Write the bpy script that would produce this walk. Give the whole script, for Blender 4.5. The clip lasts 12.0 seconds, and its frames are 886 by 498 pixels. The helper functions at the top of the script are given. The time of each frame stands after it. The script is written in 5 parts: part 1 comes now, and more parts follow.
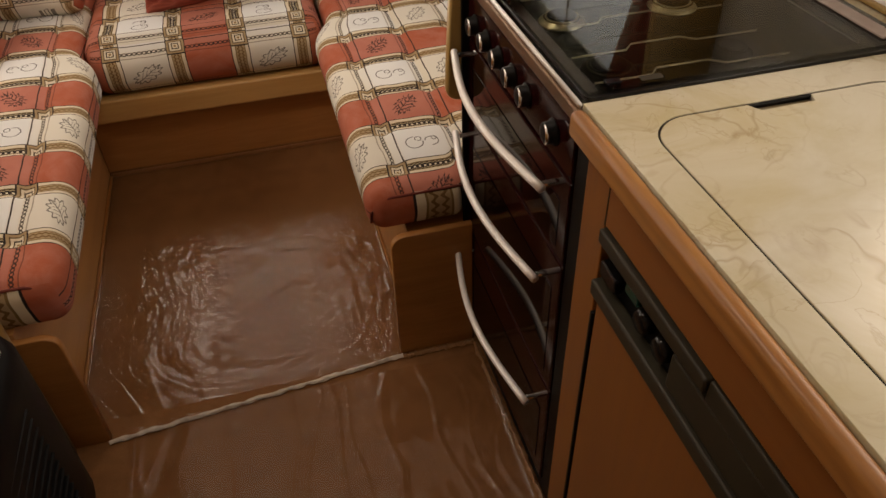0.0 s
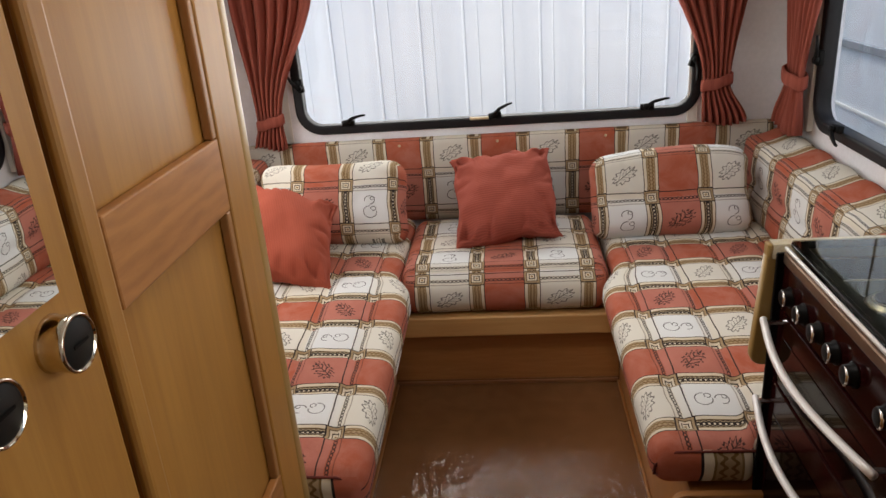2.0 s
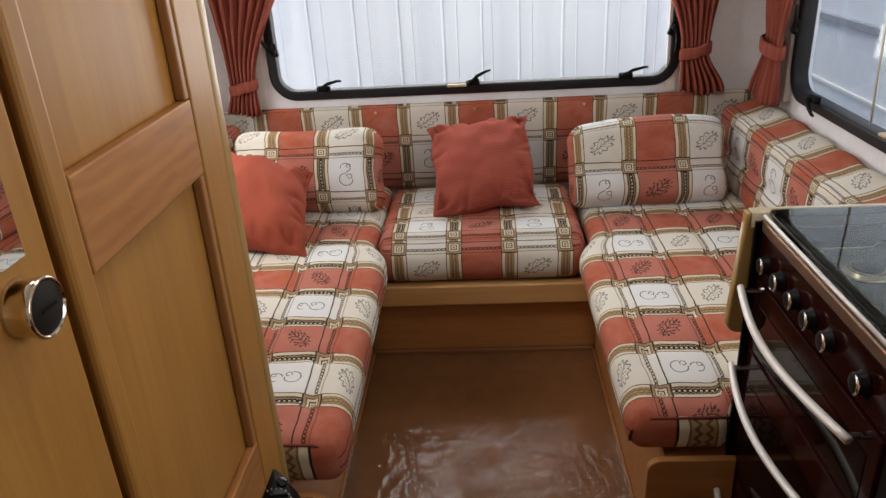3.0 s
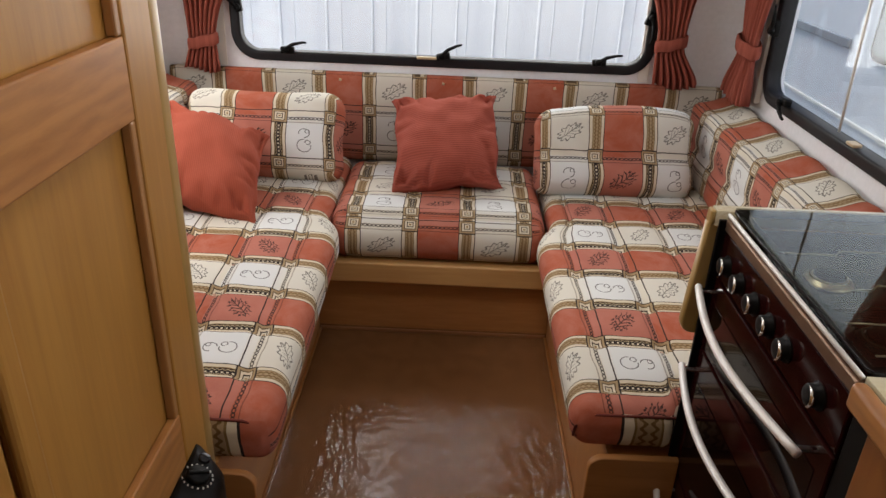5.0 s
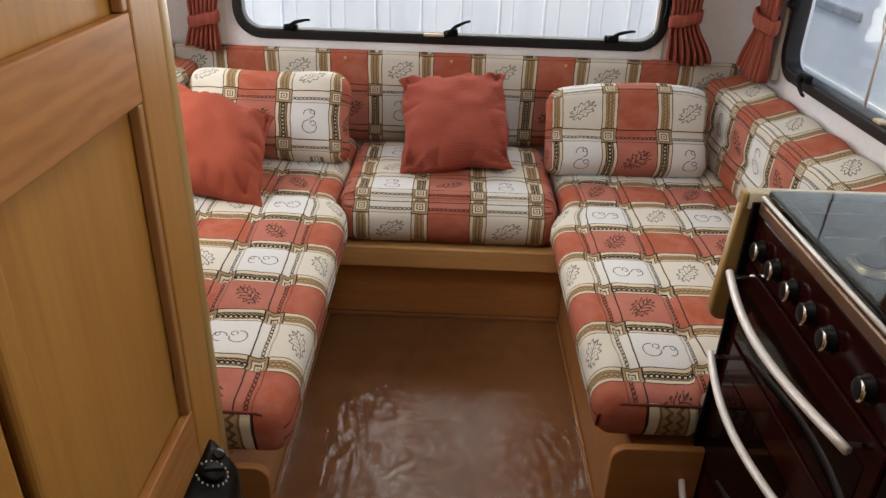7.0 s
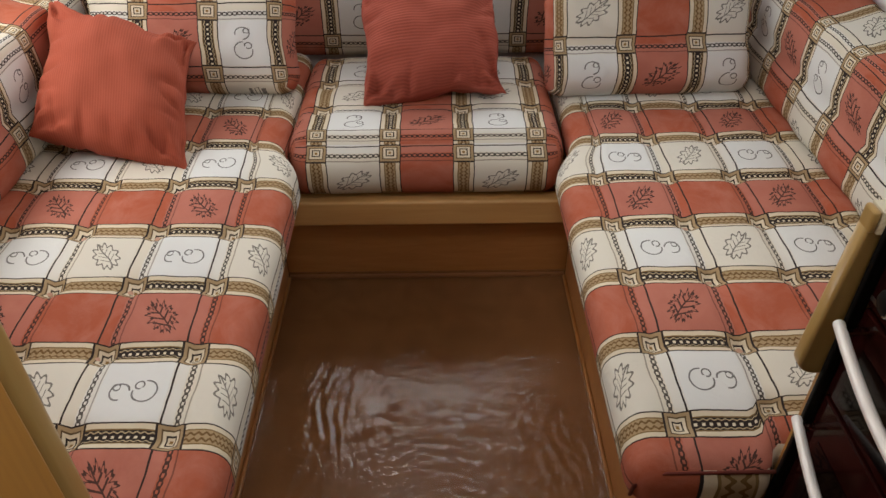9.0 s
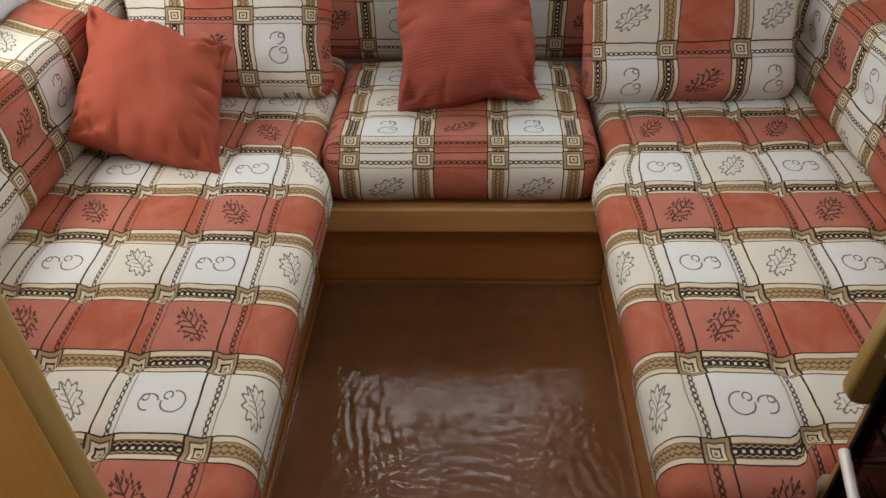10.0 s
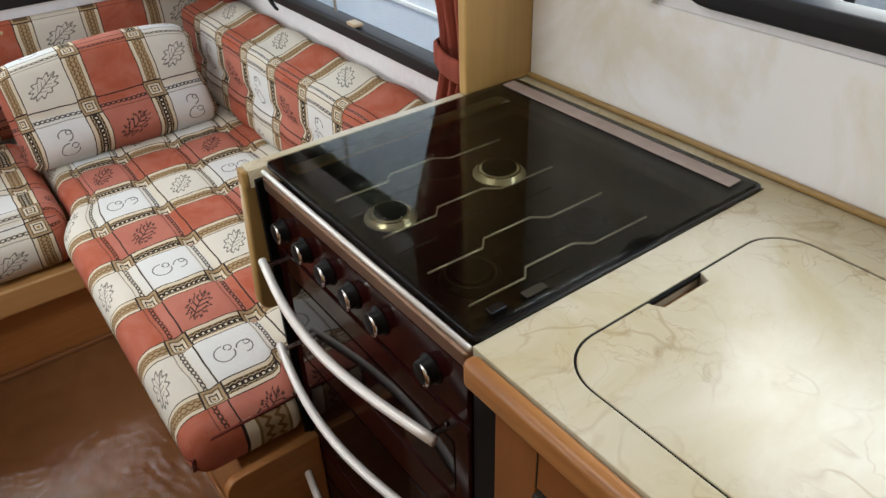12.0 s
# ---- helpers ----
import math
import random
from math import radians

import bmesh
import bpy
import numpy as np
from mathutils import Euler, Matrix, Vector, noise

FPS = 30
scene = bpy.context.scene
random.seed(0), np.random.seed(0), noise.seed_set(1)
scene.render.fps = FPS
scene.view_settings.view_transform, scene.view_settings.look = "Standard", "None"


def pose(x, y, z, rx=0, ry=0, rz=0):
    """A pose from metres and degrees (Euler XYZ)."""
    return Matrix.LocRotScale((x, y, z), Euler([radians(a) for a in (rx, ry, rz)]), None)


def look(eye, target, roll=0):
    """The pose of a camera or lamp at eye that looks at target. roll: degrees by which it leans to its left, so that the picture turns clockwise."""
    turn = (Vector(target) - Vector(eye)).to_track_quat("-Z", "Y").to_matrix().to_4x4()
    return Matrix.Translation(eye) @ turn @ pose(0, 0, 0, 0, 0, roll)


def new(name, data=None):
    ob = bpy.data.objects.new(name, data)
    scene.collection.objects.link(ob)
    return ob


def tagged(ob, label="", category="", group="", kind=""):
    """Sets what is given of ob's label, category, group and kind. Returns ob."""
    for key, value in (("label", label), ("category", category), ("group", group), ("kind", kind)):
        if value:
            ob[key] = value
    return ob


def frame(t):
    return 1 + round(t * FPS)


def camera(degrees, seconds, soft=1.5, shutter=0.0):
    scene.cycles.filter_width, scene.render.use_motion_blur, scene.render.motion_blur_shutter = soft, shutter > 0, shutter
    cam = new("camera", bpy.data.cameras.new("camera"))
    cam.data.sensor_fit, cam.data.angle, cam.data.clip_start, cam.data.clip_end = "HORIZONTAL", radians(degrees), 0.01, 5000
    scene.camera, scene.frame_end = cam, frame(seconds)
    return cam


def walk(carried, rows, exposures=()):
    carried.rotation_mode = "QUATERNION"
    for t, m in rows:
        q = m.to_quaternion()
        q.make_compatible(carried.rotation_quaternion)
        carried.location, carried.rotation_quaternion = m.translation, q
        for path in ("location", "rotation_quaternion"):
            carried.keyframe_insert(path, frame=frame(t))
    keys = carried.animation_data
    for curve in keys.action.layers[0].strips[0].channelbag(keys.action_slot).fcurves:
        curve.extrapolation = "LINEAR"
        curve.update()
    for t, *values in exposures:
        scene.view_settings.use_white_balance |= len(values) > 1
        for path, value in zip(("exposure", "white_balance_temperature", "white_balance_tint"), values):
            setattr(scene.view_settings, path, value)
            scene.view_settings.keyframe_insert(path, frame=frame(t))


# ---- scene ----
cam = camera(62.1, 12.0)
PATH = [
    (0, (0.175, -0.265, 1.393), (0.539, 1.209, 0.091), -2.0),
    (0.5, (0.11, -0.264, 1.419), (0.375, 1.351, 0.269), -2.7),
    (1, (0.066, -0.278, 1.444), (0.286, 1.424, 0.418), -0.3),
    (1.5, (0.05, -0.304, 1.462), (0.072, 1.496, 0.591), -2.1),
    (2, (0.045, -0.324, 1.469), (-0.147, 1.523, 0.725), -4.4),
    (2.5, (0.033, -0.329, 1.465), (-0.241, 1.514, 0.74), -5.1),
    (3, (0.035, -0.311, 1.456), (-0.091, 1.508, 0.635), -3.4),
    (5, (0.05, -0.244, 1.42), (0.03, 1.556, 0.548), 2.3),
    (5.5, (0.051, -0.239, 1.417), (0.021, 1.55, 0.524), 3.0),
    (6, (0.047, -0.238, 1.414), (0.012, 1.543, 0.506), 3.2),
    (6.5, (0.048, -0.232, 1.417), (0.015, 1.547, 0.503), 2.9),
    (7, (0.009, -0.189, 1.405), (-0.004, 1.585, 0.483), 2.0),
    (7.5, (-0.002, -0.075, 1.377), (0.014, 1.659, 0.38), 1.2),
    (7.7, (0.029, 0.006, 1.378), (0.055, 1.734, 0.371), -0.1),
    (9.3, (0.041, 0.368, 1.391), (0.035, 1.93, 0.142), -0.8),
    (9.5, (0.035, 0.376, 1.389), (-0.018, 1.942, 0.146), -0.8),
    (10, (0.044, 0.377, 1.394), (-0.042, 1.95, 0.162), -1.7),
    (10.5, (0.101, 0.34, 1.395), (0.195, 1.92, 0.172), -1.6),
    (11, (0.163, 0.217, 1.424), (0.515, 1.787, 0.236), -0.9),
    (11.5, (0.198, 0.111, 1.427), (0.765, 1.634, 0.263), -1.7),
    (12, (0.201, 0.047, 1.436), (1.155, 1.386, 0.297), -2.1),
]
EXPOSURES = [(0.0, 0.70, 8700, 19), (0.5, 0.60, 8100, 17), (1.0, 0.82, 7700, 16), (1.5, 0.92, 7000, 14), (3.2, 0.90, 6700, 13), (7.5, 0.98, 6800, 12),
             (9.5, 0.80, 6800, 10), (10.5, 0.83, 6500, 8), (11.2, 1.02, 6300, 7), (12.0, 1.24, 6300, 8)]
walk(cam, [(t, look(eye, target, roll)) for t, eye, target, roll in PATH], EXPOSURES)

# ---- plan, metres: x across the caravan, y towards its front window, z up ----
WALL_R, WALL_L, WALL_F, WALL_B, CEIL = 1.10, -1.10, 2.60, -1.30, 1.95
HOB_Z = 0.92
PITCH = 0.178

# ---- light ----
world = bpy.data.worlds.new("world")
scene.world = world
world.use_nodes = True
sky = world.node_tree.nodes.new("ShaderNodeTexSky")
sky.sky_type = "NISHITA"
sky.sun_disc = False
sky.sun_elevation, sky.sun_rotation = radians(57), radians(220)
world.node_tree.links.new(sky.outputs[0], world.node_tree.nodes["Background"].inputs[0])
world.node_tree.nodes["Background"].inputs[1].default_value = 0.12
sun_data = bpy.data.lights.new("sun", "SUN")
sun_data.energy, sun_data.angle, sun_data.color = 1.7, radians(30), (1.0, 0.97, 0.92)
sun = new("sun", sun_data)
sun.matrix_world = pose(0, 0, 8, 33, 0, -40)


def window_light(name, m, w, h, power, colour=(1.0, 0.97, 0.93)):
    data = bpy.data.lights.new(name, "AREA")
    data.shape, data.size, data.size_y, data.energy, data.color = "RECTANGLE", w, h, power, colour
    ob = new(name, data)
    ob.matrix_world = m
    return ob


window_light("front_window_light", look((0, 2.68, 1.2), (0, 0, 1.0)), 1.5, 0.68, 5.6)
window_light("side_window_light", look((1.20, 1.7, 1.2), (0, 1.7, 0.9)), 1.1, 0.6, 1.1)
window_light("kitchen_window_light", look((1.20, 0.1, 1.32), (0, 0.1, 1.0)), 0.9, 0.42, 3.8)
# added fill lamps, set in an unseen left window and an unseen roof hatch
window_light("left_fill_light", look((-1.20, 1.7, 1.2), (0, 1.7, 0.9)), 1.1, 0.6, 4.2)
window_light("roof_fill_light", look((0.05, 0.90, CEIL + 0.05), (0.05, 0.91, 0)), 0.36, 0.36, 2.1)


# ---- material tools ----
class Nodes:
    """Small arithmetic on shader nodes."""

    def __init__(self, name):
        self.mat = bpy.data.materials.new(name)
        self.mat.use_nodes = True
        self.tree = self.mat.node_tree
        self.bsdf = self.tree.nodes["Principled BSDF"]
        self.out = self.tree.nodes["Material Output"]

    def node(self, kind, **given):
        n = self.tree.nodes.new(kind)
        for key, value in given.items():
            n.inputs[key.replace("_", " ")].default_value = value
        return n

    def link(self, a, b):
        self.tree.links.new(a, b)

    def put(self, socket, value):
        if isinstance(value, bpy.types.NodeSocket):
            self.link(value, socket)
        else:
            socket.default_value = value

    def m(self, op, *args):
        n = self.tree.nodes.new("ShaderNodeMath")
        n.operation = op
        for i, a in enumerate(args):
            self.put(n.inputs[i], a)
        return n.outputs[0]

    def add(self, a, b): return self.m("ADD", a, b)
    def sub(self, a, b): return self.m("SUBTRACT", a, b)
    def mul(self, a, b): return self.m("MULTIPLY", a, b)
    def lt(self, a, b): return self.m("LESS_THAN", a, b)
    def gt(self, a, b): return self.m("GREATER_THAN", a, b)
    def ab(self, a): return self.m("ABSOLUTE", a)
    def near(self, a, c, w): return self.lt(self.ab(self.sub(a, c)), w)

    def mix(self, f, a, b):
        n = self.tree.nodes.new("ShaderNodeMix")
        n.data_type = "RGBA"
        self.put(n.inputs[0], f)
        for s, c in ((n.inputs[6], a), (n.inputs[7], b)):
            self.put(s, c if isinstance(c, bpy.types.NodeSocket) else (*c, 1))
        return n.outputs[2]

    def coords(self, what="Object"):
        return self.tree.nodes.new("ShaderNodeTexCoord").outputs[what]

    def mapped(self, scale, what="Object", turn=(0, 0, 0)):
        n = self.tree.nodes.new("ShaderNodeMapping")
        n.inputs["Scale"].default_value = scale
        n.inputs["Rotation"].default_value = turn
        self.link(self.coords(what), n.inputs[0])
        return n.outputs[0]

    def noise(self, vec, scale, detail=4, rough=0.55, distortion=0.0):
        n = self.tree.nodes.new("ShaderNodeTexNoise")
        n.inputs["Scale"].default_value, n.inputs["Detail"].default_value = scale, detail
        n.inputs["Roughness"].default_value, n.inputs["Distortion"].default_value = rough, distortion
        self.link(vec, n.inputs["Vector"])
        return n.outputs[0]

    def ramp(self, fac, stops):
        n = self.tree.nodes.new("ShaderNodeValToRGB")
        e = n.color_ramp.elements
        while len(e) < len(stops):
            e.new(0.5)
        for el, (p, c) in zip(e, stops):
            el.position, el.color = p, (*c, 1)
        self.link(fac, n.inputs[0])
        return n.outputs[0]

    def bump(self, height, strength, distance=0.002):
        n = self.tree.nodes.new("ShaderNodeBump")
        n.inputs["Strength"].default_value, n.inputs["Distance"].default_value = strength, distance
        self.link(height, n.inputs["Height"])
        self.link(n.outputs[0], self.bsdf.inputs["Normal"])
        return n.outputs[0]

    def done(self, colour=None, rough=0.5, metal=0.0, **more):
        if colour is not None:
            self.put(self.bsdf.inputs["Base Color"], colour if isinstance(colour, bpy.types.NodeSocket) else (*colour, 1))
        self.put(self.bsdf.inputs["Roughness"], rough)
        self.bsdf.inputs["Metallic"].default_value = metal
        for key, value in more.items():
            self.bsdf.inputs[key.replace("_", " ")].default_value = value
        return self.mat


def wood(name, light, dark, stretch, rough=0.38, wave=0.0):
    n = Nodes(name)
    vec = n.mapped(stretch)
    grain = n.noise(vec, 1.0, 6, 0.65, 0.4)
    broad = n.noise(n.mapped(tuple(s * 0.12 for s in stretch)), 1.0, 3, 0.5, 1.5 + wave)
    f = n.add(n.mul(grain, 0.55), n.mul(broad, 0.45))
    if wave:
        w = n.tree.nodes.new("ShaderNodeTexWave")
        w.wave_type, w.bands_direction = "BANDS", "Z"
        w.inputs["Scale"].default_value, w.inputs["Distortion"].default_value = 14, 9
        w.inputs["Detail"].default_value, w.inputs["Detail Scale"].default_value = 2.5, 0.7
        n.link(n.mapped((1.5, 0.45, 1.0)), w.inputs["Vector"])
        f = n.add(n.mul(f, 0.88), n.mul(w.outputs[1], 0.12))
    colour = n.ramp(f, [(0.32, dark), (0.62, light)])
    n.bump(grain, 0.12, 0.0006)
    return n.done(colour, n.add(rough - 0.06, n.mul(grain, 0.14)))


def plain(name, colour, rough, metal=0.0, vary=0.12, scale=40, relief=0.0, **more):
    n = Nodes(name)
    f = n.noise(n.mapped((1, 1, 1)), scale, 4, 0.6)
    big = n.noise(n.mapped((1, 1, 1)), scale * 0.08, 3, 0.6)
    f = n.add(n.mul(f, 0.5), n.mul(big, 0.5))
    lo, hi = tuple(c * (1 - vary) for c in colour), tuple(min(1, c * (1 + vary)) for c in colour)
    c = n.ramp(f, [(0.35, lo), (0.65, hi)])
    if relief:
        n.bump(f, relief, 0.001)
    return n.done(c, n.add(rough - 0.05 * min(1, rough * 5), n.mul(f, 0.1 * min(1, rough * 5))), metal, **more)


BEECH_L, BEECH_D = (0.41, 0.205, 0.046), (0.31, 0.138, 0.027)
BEECH_UP = wood("beech_upright", BEECH_L, BEECH_D, (70, 70, 4))
BEECH_Y_LIT = wood("beech_along_lit", (0.50, 0.255, 0.092), (0.40, 0.188, 0.062), (70, 4, 70))
BEECH_X = wood("beech_across", (0.60, 0.355, 0.135), (0.49, 0.265, 0.090), (4, 70, 70))
RAIL = wood("rail_timber", (0.43, 0.195, 0.058), (0.27, 0.105, 0.028), (90, 9, 60), 0.35, 2.0)
BEAD = wood("panel_bead_wood", (0.36, 0.175, 0.058), (0.28, 0.125, 0.038), (60, 60, 5))
EDGE = wood("pale_edging", (0.38, 0.245, 0.085), (0.31, 0.19, 0.060), (60, 60, 5), 0.3)
PALE_UP = wood("pale_beech_upright", (0.54, 0.35, 0.125), (0.44, 0.27, 0.085), (60, 60, 4), 0.35)
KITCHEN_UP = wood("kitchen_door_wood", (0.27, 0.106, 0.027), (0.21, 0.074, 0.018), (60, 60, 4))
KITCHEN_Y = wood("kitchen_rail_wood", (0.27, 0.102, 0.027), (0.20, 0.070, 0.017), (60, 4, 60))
DARK_WOOD = wood("dark_brown_wood", (0.30, 0.14, 0.055), (0.22, 0.095, 0.035), (4, 60, 60))
PANEL_RED = wood("bench_panel_wood", (0.43, 0.195, 0.062), (0.33, 0.135, 0.038), (6, 60, 60), 0.42)
WHITE_WALL = plain("vinyl_wall_lining", (0.80, 0.80, 0.82), 0.55, vary=0.06, scale=60, relief=0.15)
CEILING_LINING = plain("ceiling_lining", (0.84, 0.84, 0.82), 0.6, vary=0.04, scale=60, relief=0.1)
WHITE_PLASTIC = plain("white_plastic", (0.78, 0.77, 0.72), 0.4, vary=0.05)
TAN_PLASTIC = plain("tan_plastic", (0.48, 0.37, 0.22), 0.45)
RUBBER = plain("black_rubber_seal", (0.010, 0.010, 0.012), 0.5, vary=0.3, Specular_IOR_Level=0.3)
BLACK = plain("black_plastic", (0.006, 0.006, 0.006), 0.42, vary=0.3, Specular_IOR_Level=0.10)
BLACK_GLOSS = plain("black_enamel", (0.008, 0.008, 0.009), 0.12, vary=0.3, Specular_IOR_Level=0.3)
CHROME = plain("chrome", (0.82, 0.82, 0.80), 0.08, 1.0, vary=0.06)
STEEL = plain("brushed_steel", (0.50, 0.47, 0.42), 0.3, 1.0, vary=0.1)
HANDLE = plain("satin_handle", (0.80, 0.78, 0.75), 0.42, 0.3, vary=0.06)
WIRE = plain("plated_wire", (0.80, 0.80, 0.78), 0.30, 0.7, vary=0.08)
BURGUNDY = plain("burgundy_enamel", (0.017, 0.0026, 0.0024), 0.12, vary=0.2, Specular_IOR_Level=0.12)
OVEN_GLASS = plain("dark_oven_glass", (0.004, 0.0016, 0.0016), 0.05, vary=0.3, Specular_IOR_Level=0.12)
# steel whose brown is the reflected wood, painted into the base colour
STEEL_REFLECT_TINT = plain("satin_steel_reflection_tint", (0.30, 0.20, 0.14), 0.32, 0.85, vary=0.15)
BURNER = plain("bright_burner_steel", (0.78, 0.76, 0.68), 0.28, 0.9, vary=0.1)
BROWN_GREY = plain("grey_brown_plastic", (0.034, 0.030, 0.019), 0.5, vary=0.15, Specular_IOR_Level=0.3)
DARK_BUTTON = plain("dark_matt_plastic", (0.010, 0.010, 0.009), 0.45, vary=0.2, Specular_IOR_Level=0.25)
BRASS = plain("aged_brass_ring", (0.62, 0.57, 0.42), 0.25, 1.0, vary=0.15)
# chrome with the beech door's warm reflection mixed into its colour
KNOB_METAL = plain("chrome_reflection_tint", (0.70, 0.64, 0.52), 0.06, 1.0, vary=0.05)
MIRROR = Nodes("mirror_glass").done((0.86, 0.88, 0.87), 0.01, 1.0)


def marble():
    n = Nodes("marbled_laminate")
    vec = n.coords()
    warp = n.noise(vec, 4.0, 5, 0.6, 1.2)
    vein = n.ab(n.sub(n.noise(vec, 6.5, 3, 0.45, 0.7), 0.5))
    fine = n.ab(n.sub(n.noise(vec, 15.0, 4, 0.5, 0.8), 0.5))
    mask = n.noise(vec, 6.0, 2, 0.5)
    base = n.ramp(warp, [(0.35, (0.53, 0.465, 0.290)), (0.65, (0.66, 0.625, 0.50))])
    v = n.ramp(vein, [(0.0, (1, 1, 1)), (0.016, (0, 0, 0))])
    v2 = n.ramp(fine, [(0.0, (1, 1, 1)), (0.014, (0, 0, 0))])
    patch = n.ramp(mask, [(0.40, (0, 0, 0)), (0.58, (1, 1, 1))])
    c = n.mix(n.mul(n.mul(v, patch), 0.50), base, (0.34, 0.23, 0.12))
    c = n.mix(n.mul(n.mul(v2, patch), 0.42), c, (0.36, 0.25, 0.13))
    return n.done(c, n.add(0.17, n.mul(warp, 0.12)))


MARBLE = marble()


def splash_vinyl():
    n = Nodes("mottled_wall_vinyl")
    vec = n.coords()
    c = n.ramp(n.noise(vec, 3.5, 6, 0.65, 0.8), [(0.36, (0.77, 0.74, 0.63)), (0.56, (0.90, 0.91, 0.92))])
    n.bump(n.noise(vec, 120, 3), 0.12, 0.001)
    return n.done(c, 0.42)


SPLASH = splash_vinyl()


def check_fabric():
    """Woven check of red and cream stripes: key squares at the crossings, chain bands, leaves and scrolls. One unit of UV is one check."""
    n = Nodes("check_upholstery")
    uv = n.tree.nodes.new("ShaderNodeUVMap")
    wob = n.tree.nodes.new("ShaderNodeTexNoise")
    wob.inputs["Scale"].default_value = 3.0
    n.link(uv.outputs[0], wob.inputs["Vector"])
    sep = n.tree.nodes.new("ShaderNodeSeparateXYZ")
    n.link(uv.outputs[0], sep.inputs[0])
    w = n.mul(n.sub(wob.outputs[0], 0.5), 0.035)
    u, v = n.add(sep.outputs[0], w), n.sub(sep.outputs[1], w)
    ru, rv = n.m("FLOOR", n.add(u, 0.5)), n.m("FLOOR", n.add(v, 0.5))
    fu, fv = n.sub(u, ru), n.sub(v, rv)
    a, b = n.ab(fu), n.ab(fv)
    cu, cv = n.sub(n.m("FRACT", u), 0.5), n.sub(n.m("FRACT", v), 0.5)
    pu, pv = n.m("FLOORED_MODULO", n.m("FLOOR", u), 2.0), n.m("FLOORED_MODULO", n.m("FLOOR", v), 2.0)
    B = 0.145
    fine = n.noise(uv.outputs[0], 60, 3, 0.7)
    cloud = n.noise(uv.outputs[0], 1.3, 3, 0.6)
    white = n.mix(pv, (0.69, 0.71, 0.695), (0.67, 0.645, 0.56))
    red = n.mix(pv, (0.42, 0.140, 0.100), (0.385, 0.088, 0.040))
    faded = n.ramp(n.noise(uv.outputs[0], 2.2, 4, 0.65, 0.6), [(0.38, (0, 0, 0)), (0.66, (1, 1, 1))])
    red = n.mix(n.mul(n.add(n.mul(cloud, 0.4), faded), 0.45), red, (0.50, 0.195, 0.145))
    ground = n.mix(pu, red, white)
    ink = (0.022, 0.016, 0.015)
    gold = (0.37, 0.265, 0.15)
    cream = (0.66, 0.585, 0.44)

    # leaf: a lobed outline with its midrib, slanting over the check
    lx = n.add(n.mul(cu, 0.80), n.mul(cv, 0.60))
    ly = n.sub(n.mul(cv, 0.80), n.mul(cu, 0.60))
    ang = n.m("ARCTAN2", n.mul(ly, 1.9), lx)
    rad = n.m("SQRT", n.add(n.mul(lx, lx), n.mul(n.mul(ly, ly), 3.4)))
    lobes = n.mul(n.m("SINE", n.mul(ang, 11.0)), 0.038)
    edge = n.near(rad, n.add(lobes, 0.235), 0.021)
    rib = n.mul(n.near(ly, n.mul(n.m("SINE", n.mul(lx, 9.0)), 0.012), 0.008), n.lt(n.ab(lx), 0.27))
    veins = n.mul(n.lt(n.ab(n.sub(n.m("FRACT", n.mul(n.sub(lx, n.mul(n.ab(ly), 1.3)), 11.0)), 0.5)), 0.09), n.lt(rad, 0.16))
    leaf = n.m("MAXIMUM", n.m("MAXIMUM", edge, rib), veins)
    jag = n.mul(n.add(n.m("SINE", n.mul(ang, 13.0)), n.mul(n.m("SINE", n.mul(ang, 29.0)), 0.6)), 0.045)
    bold_edge = n.near(rad, n.add(jag, 0.225), 0.027)
    bold_veins = n.mul(n.lt(n.ab(n.sub(n.m("FRACT", n.mul(n.sub(lx, n.mul(n.ab(ly), 1.1)), 9.0)), 0.5)), 0.15), n.lt(rad, 0.185))
    bold = n.m("MAXIMUM", n.m("MAXIMUM", bold_edge, rib), bold_veins)

    # scroll: two pen hooks, each with a curl inside
    def ring(x, y, r, wd):
        dx, dy = n.sub(cu, x), n.sub(cv, y)
        return n.near(n.m("SQRT", n.add(n.mul(dx, dx), n.mul(dy, dy))), r, wd)
    hook = n.mul(ring(-0.010, -0.120, 0.128, 0.009), n.sub(1.0, n.mul(n.gt(cu, 0.0), n.gt(cv, -0.10))))
    curl = n.mul(ring(0.062, -0.045, 0.046, 0.009), n.sub(1.0, n.mul(n.lt(cu, 0.03), n.lt(cv, -0.06))))
    small_hook = n.mul(ring(-0.015, 0.145, 0.100, 0.009), n.sub(1.0, n.mul(n.lt(cu, 0.0), n.lt(cv, 0.12))))
    small_curl = n.mul(ring(0.040, 0.190, 0.040, 0.009), n.gt(cv, 0.15))
    scroll = n.m("MAXIMUM", n.m("MAXIMUM", hook, curl), n.m("MAXIMUM", small_hook, small_curl))

    is_white = pu
    is_red = n.sub(1.0, pu)
    even = n.sub(1.0, pv)
    motif = n.add(n.mul(n.mul(is_white, pv), n.mul(leaf, 0.74)), n.add(n.mul(n.mul(is_white, even), n.mul(scroll, 0.78)), n.mul(n.mul(is_red, even), n.mul(bold, 0.88))))
    c = n.mix(motif, ground, ink)

    # band lying along the stripe, with a beaded chain at one side and a fine line
    bead = n.m("SINE", n.mul(u, 84.0))
    chain2 = n.mul(n.near(fv, -0.045, n.add(0.028, n.mul(bead, 0.005))), n.sub(1.0, n.mul(n.near(fv, -0.045, 0.013), n.gt(bead, 0.0))))
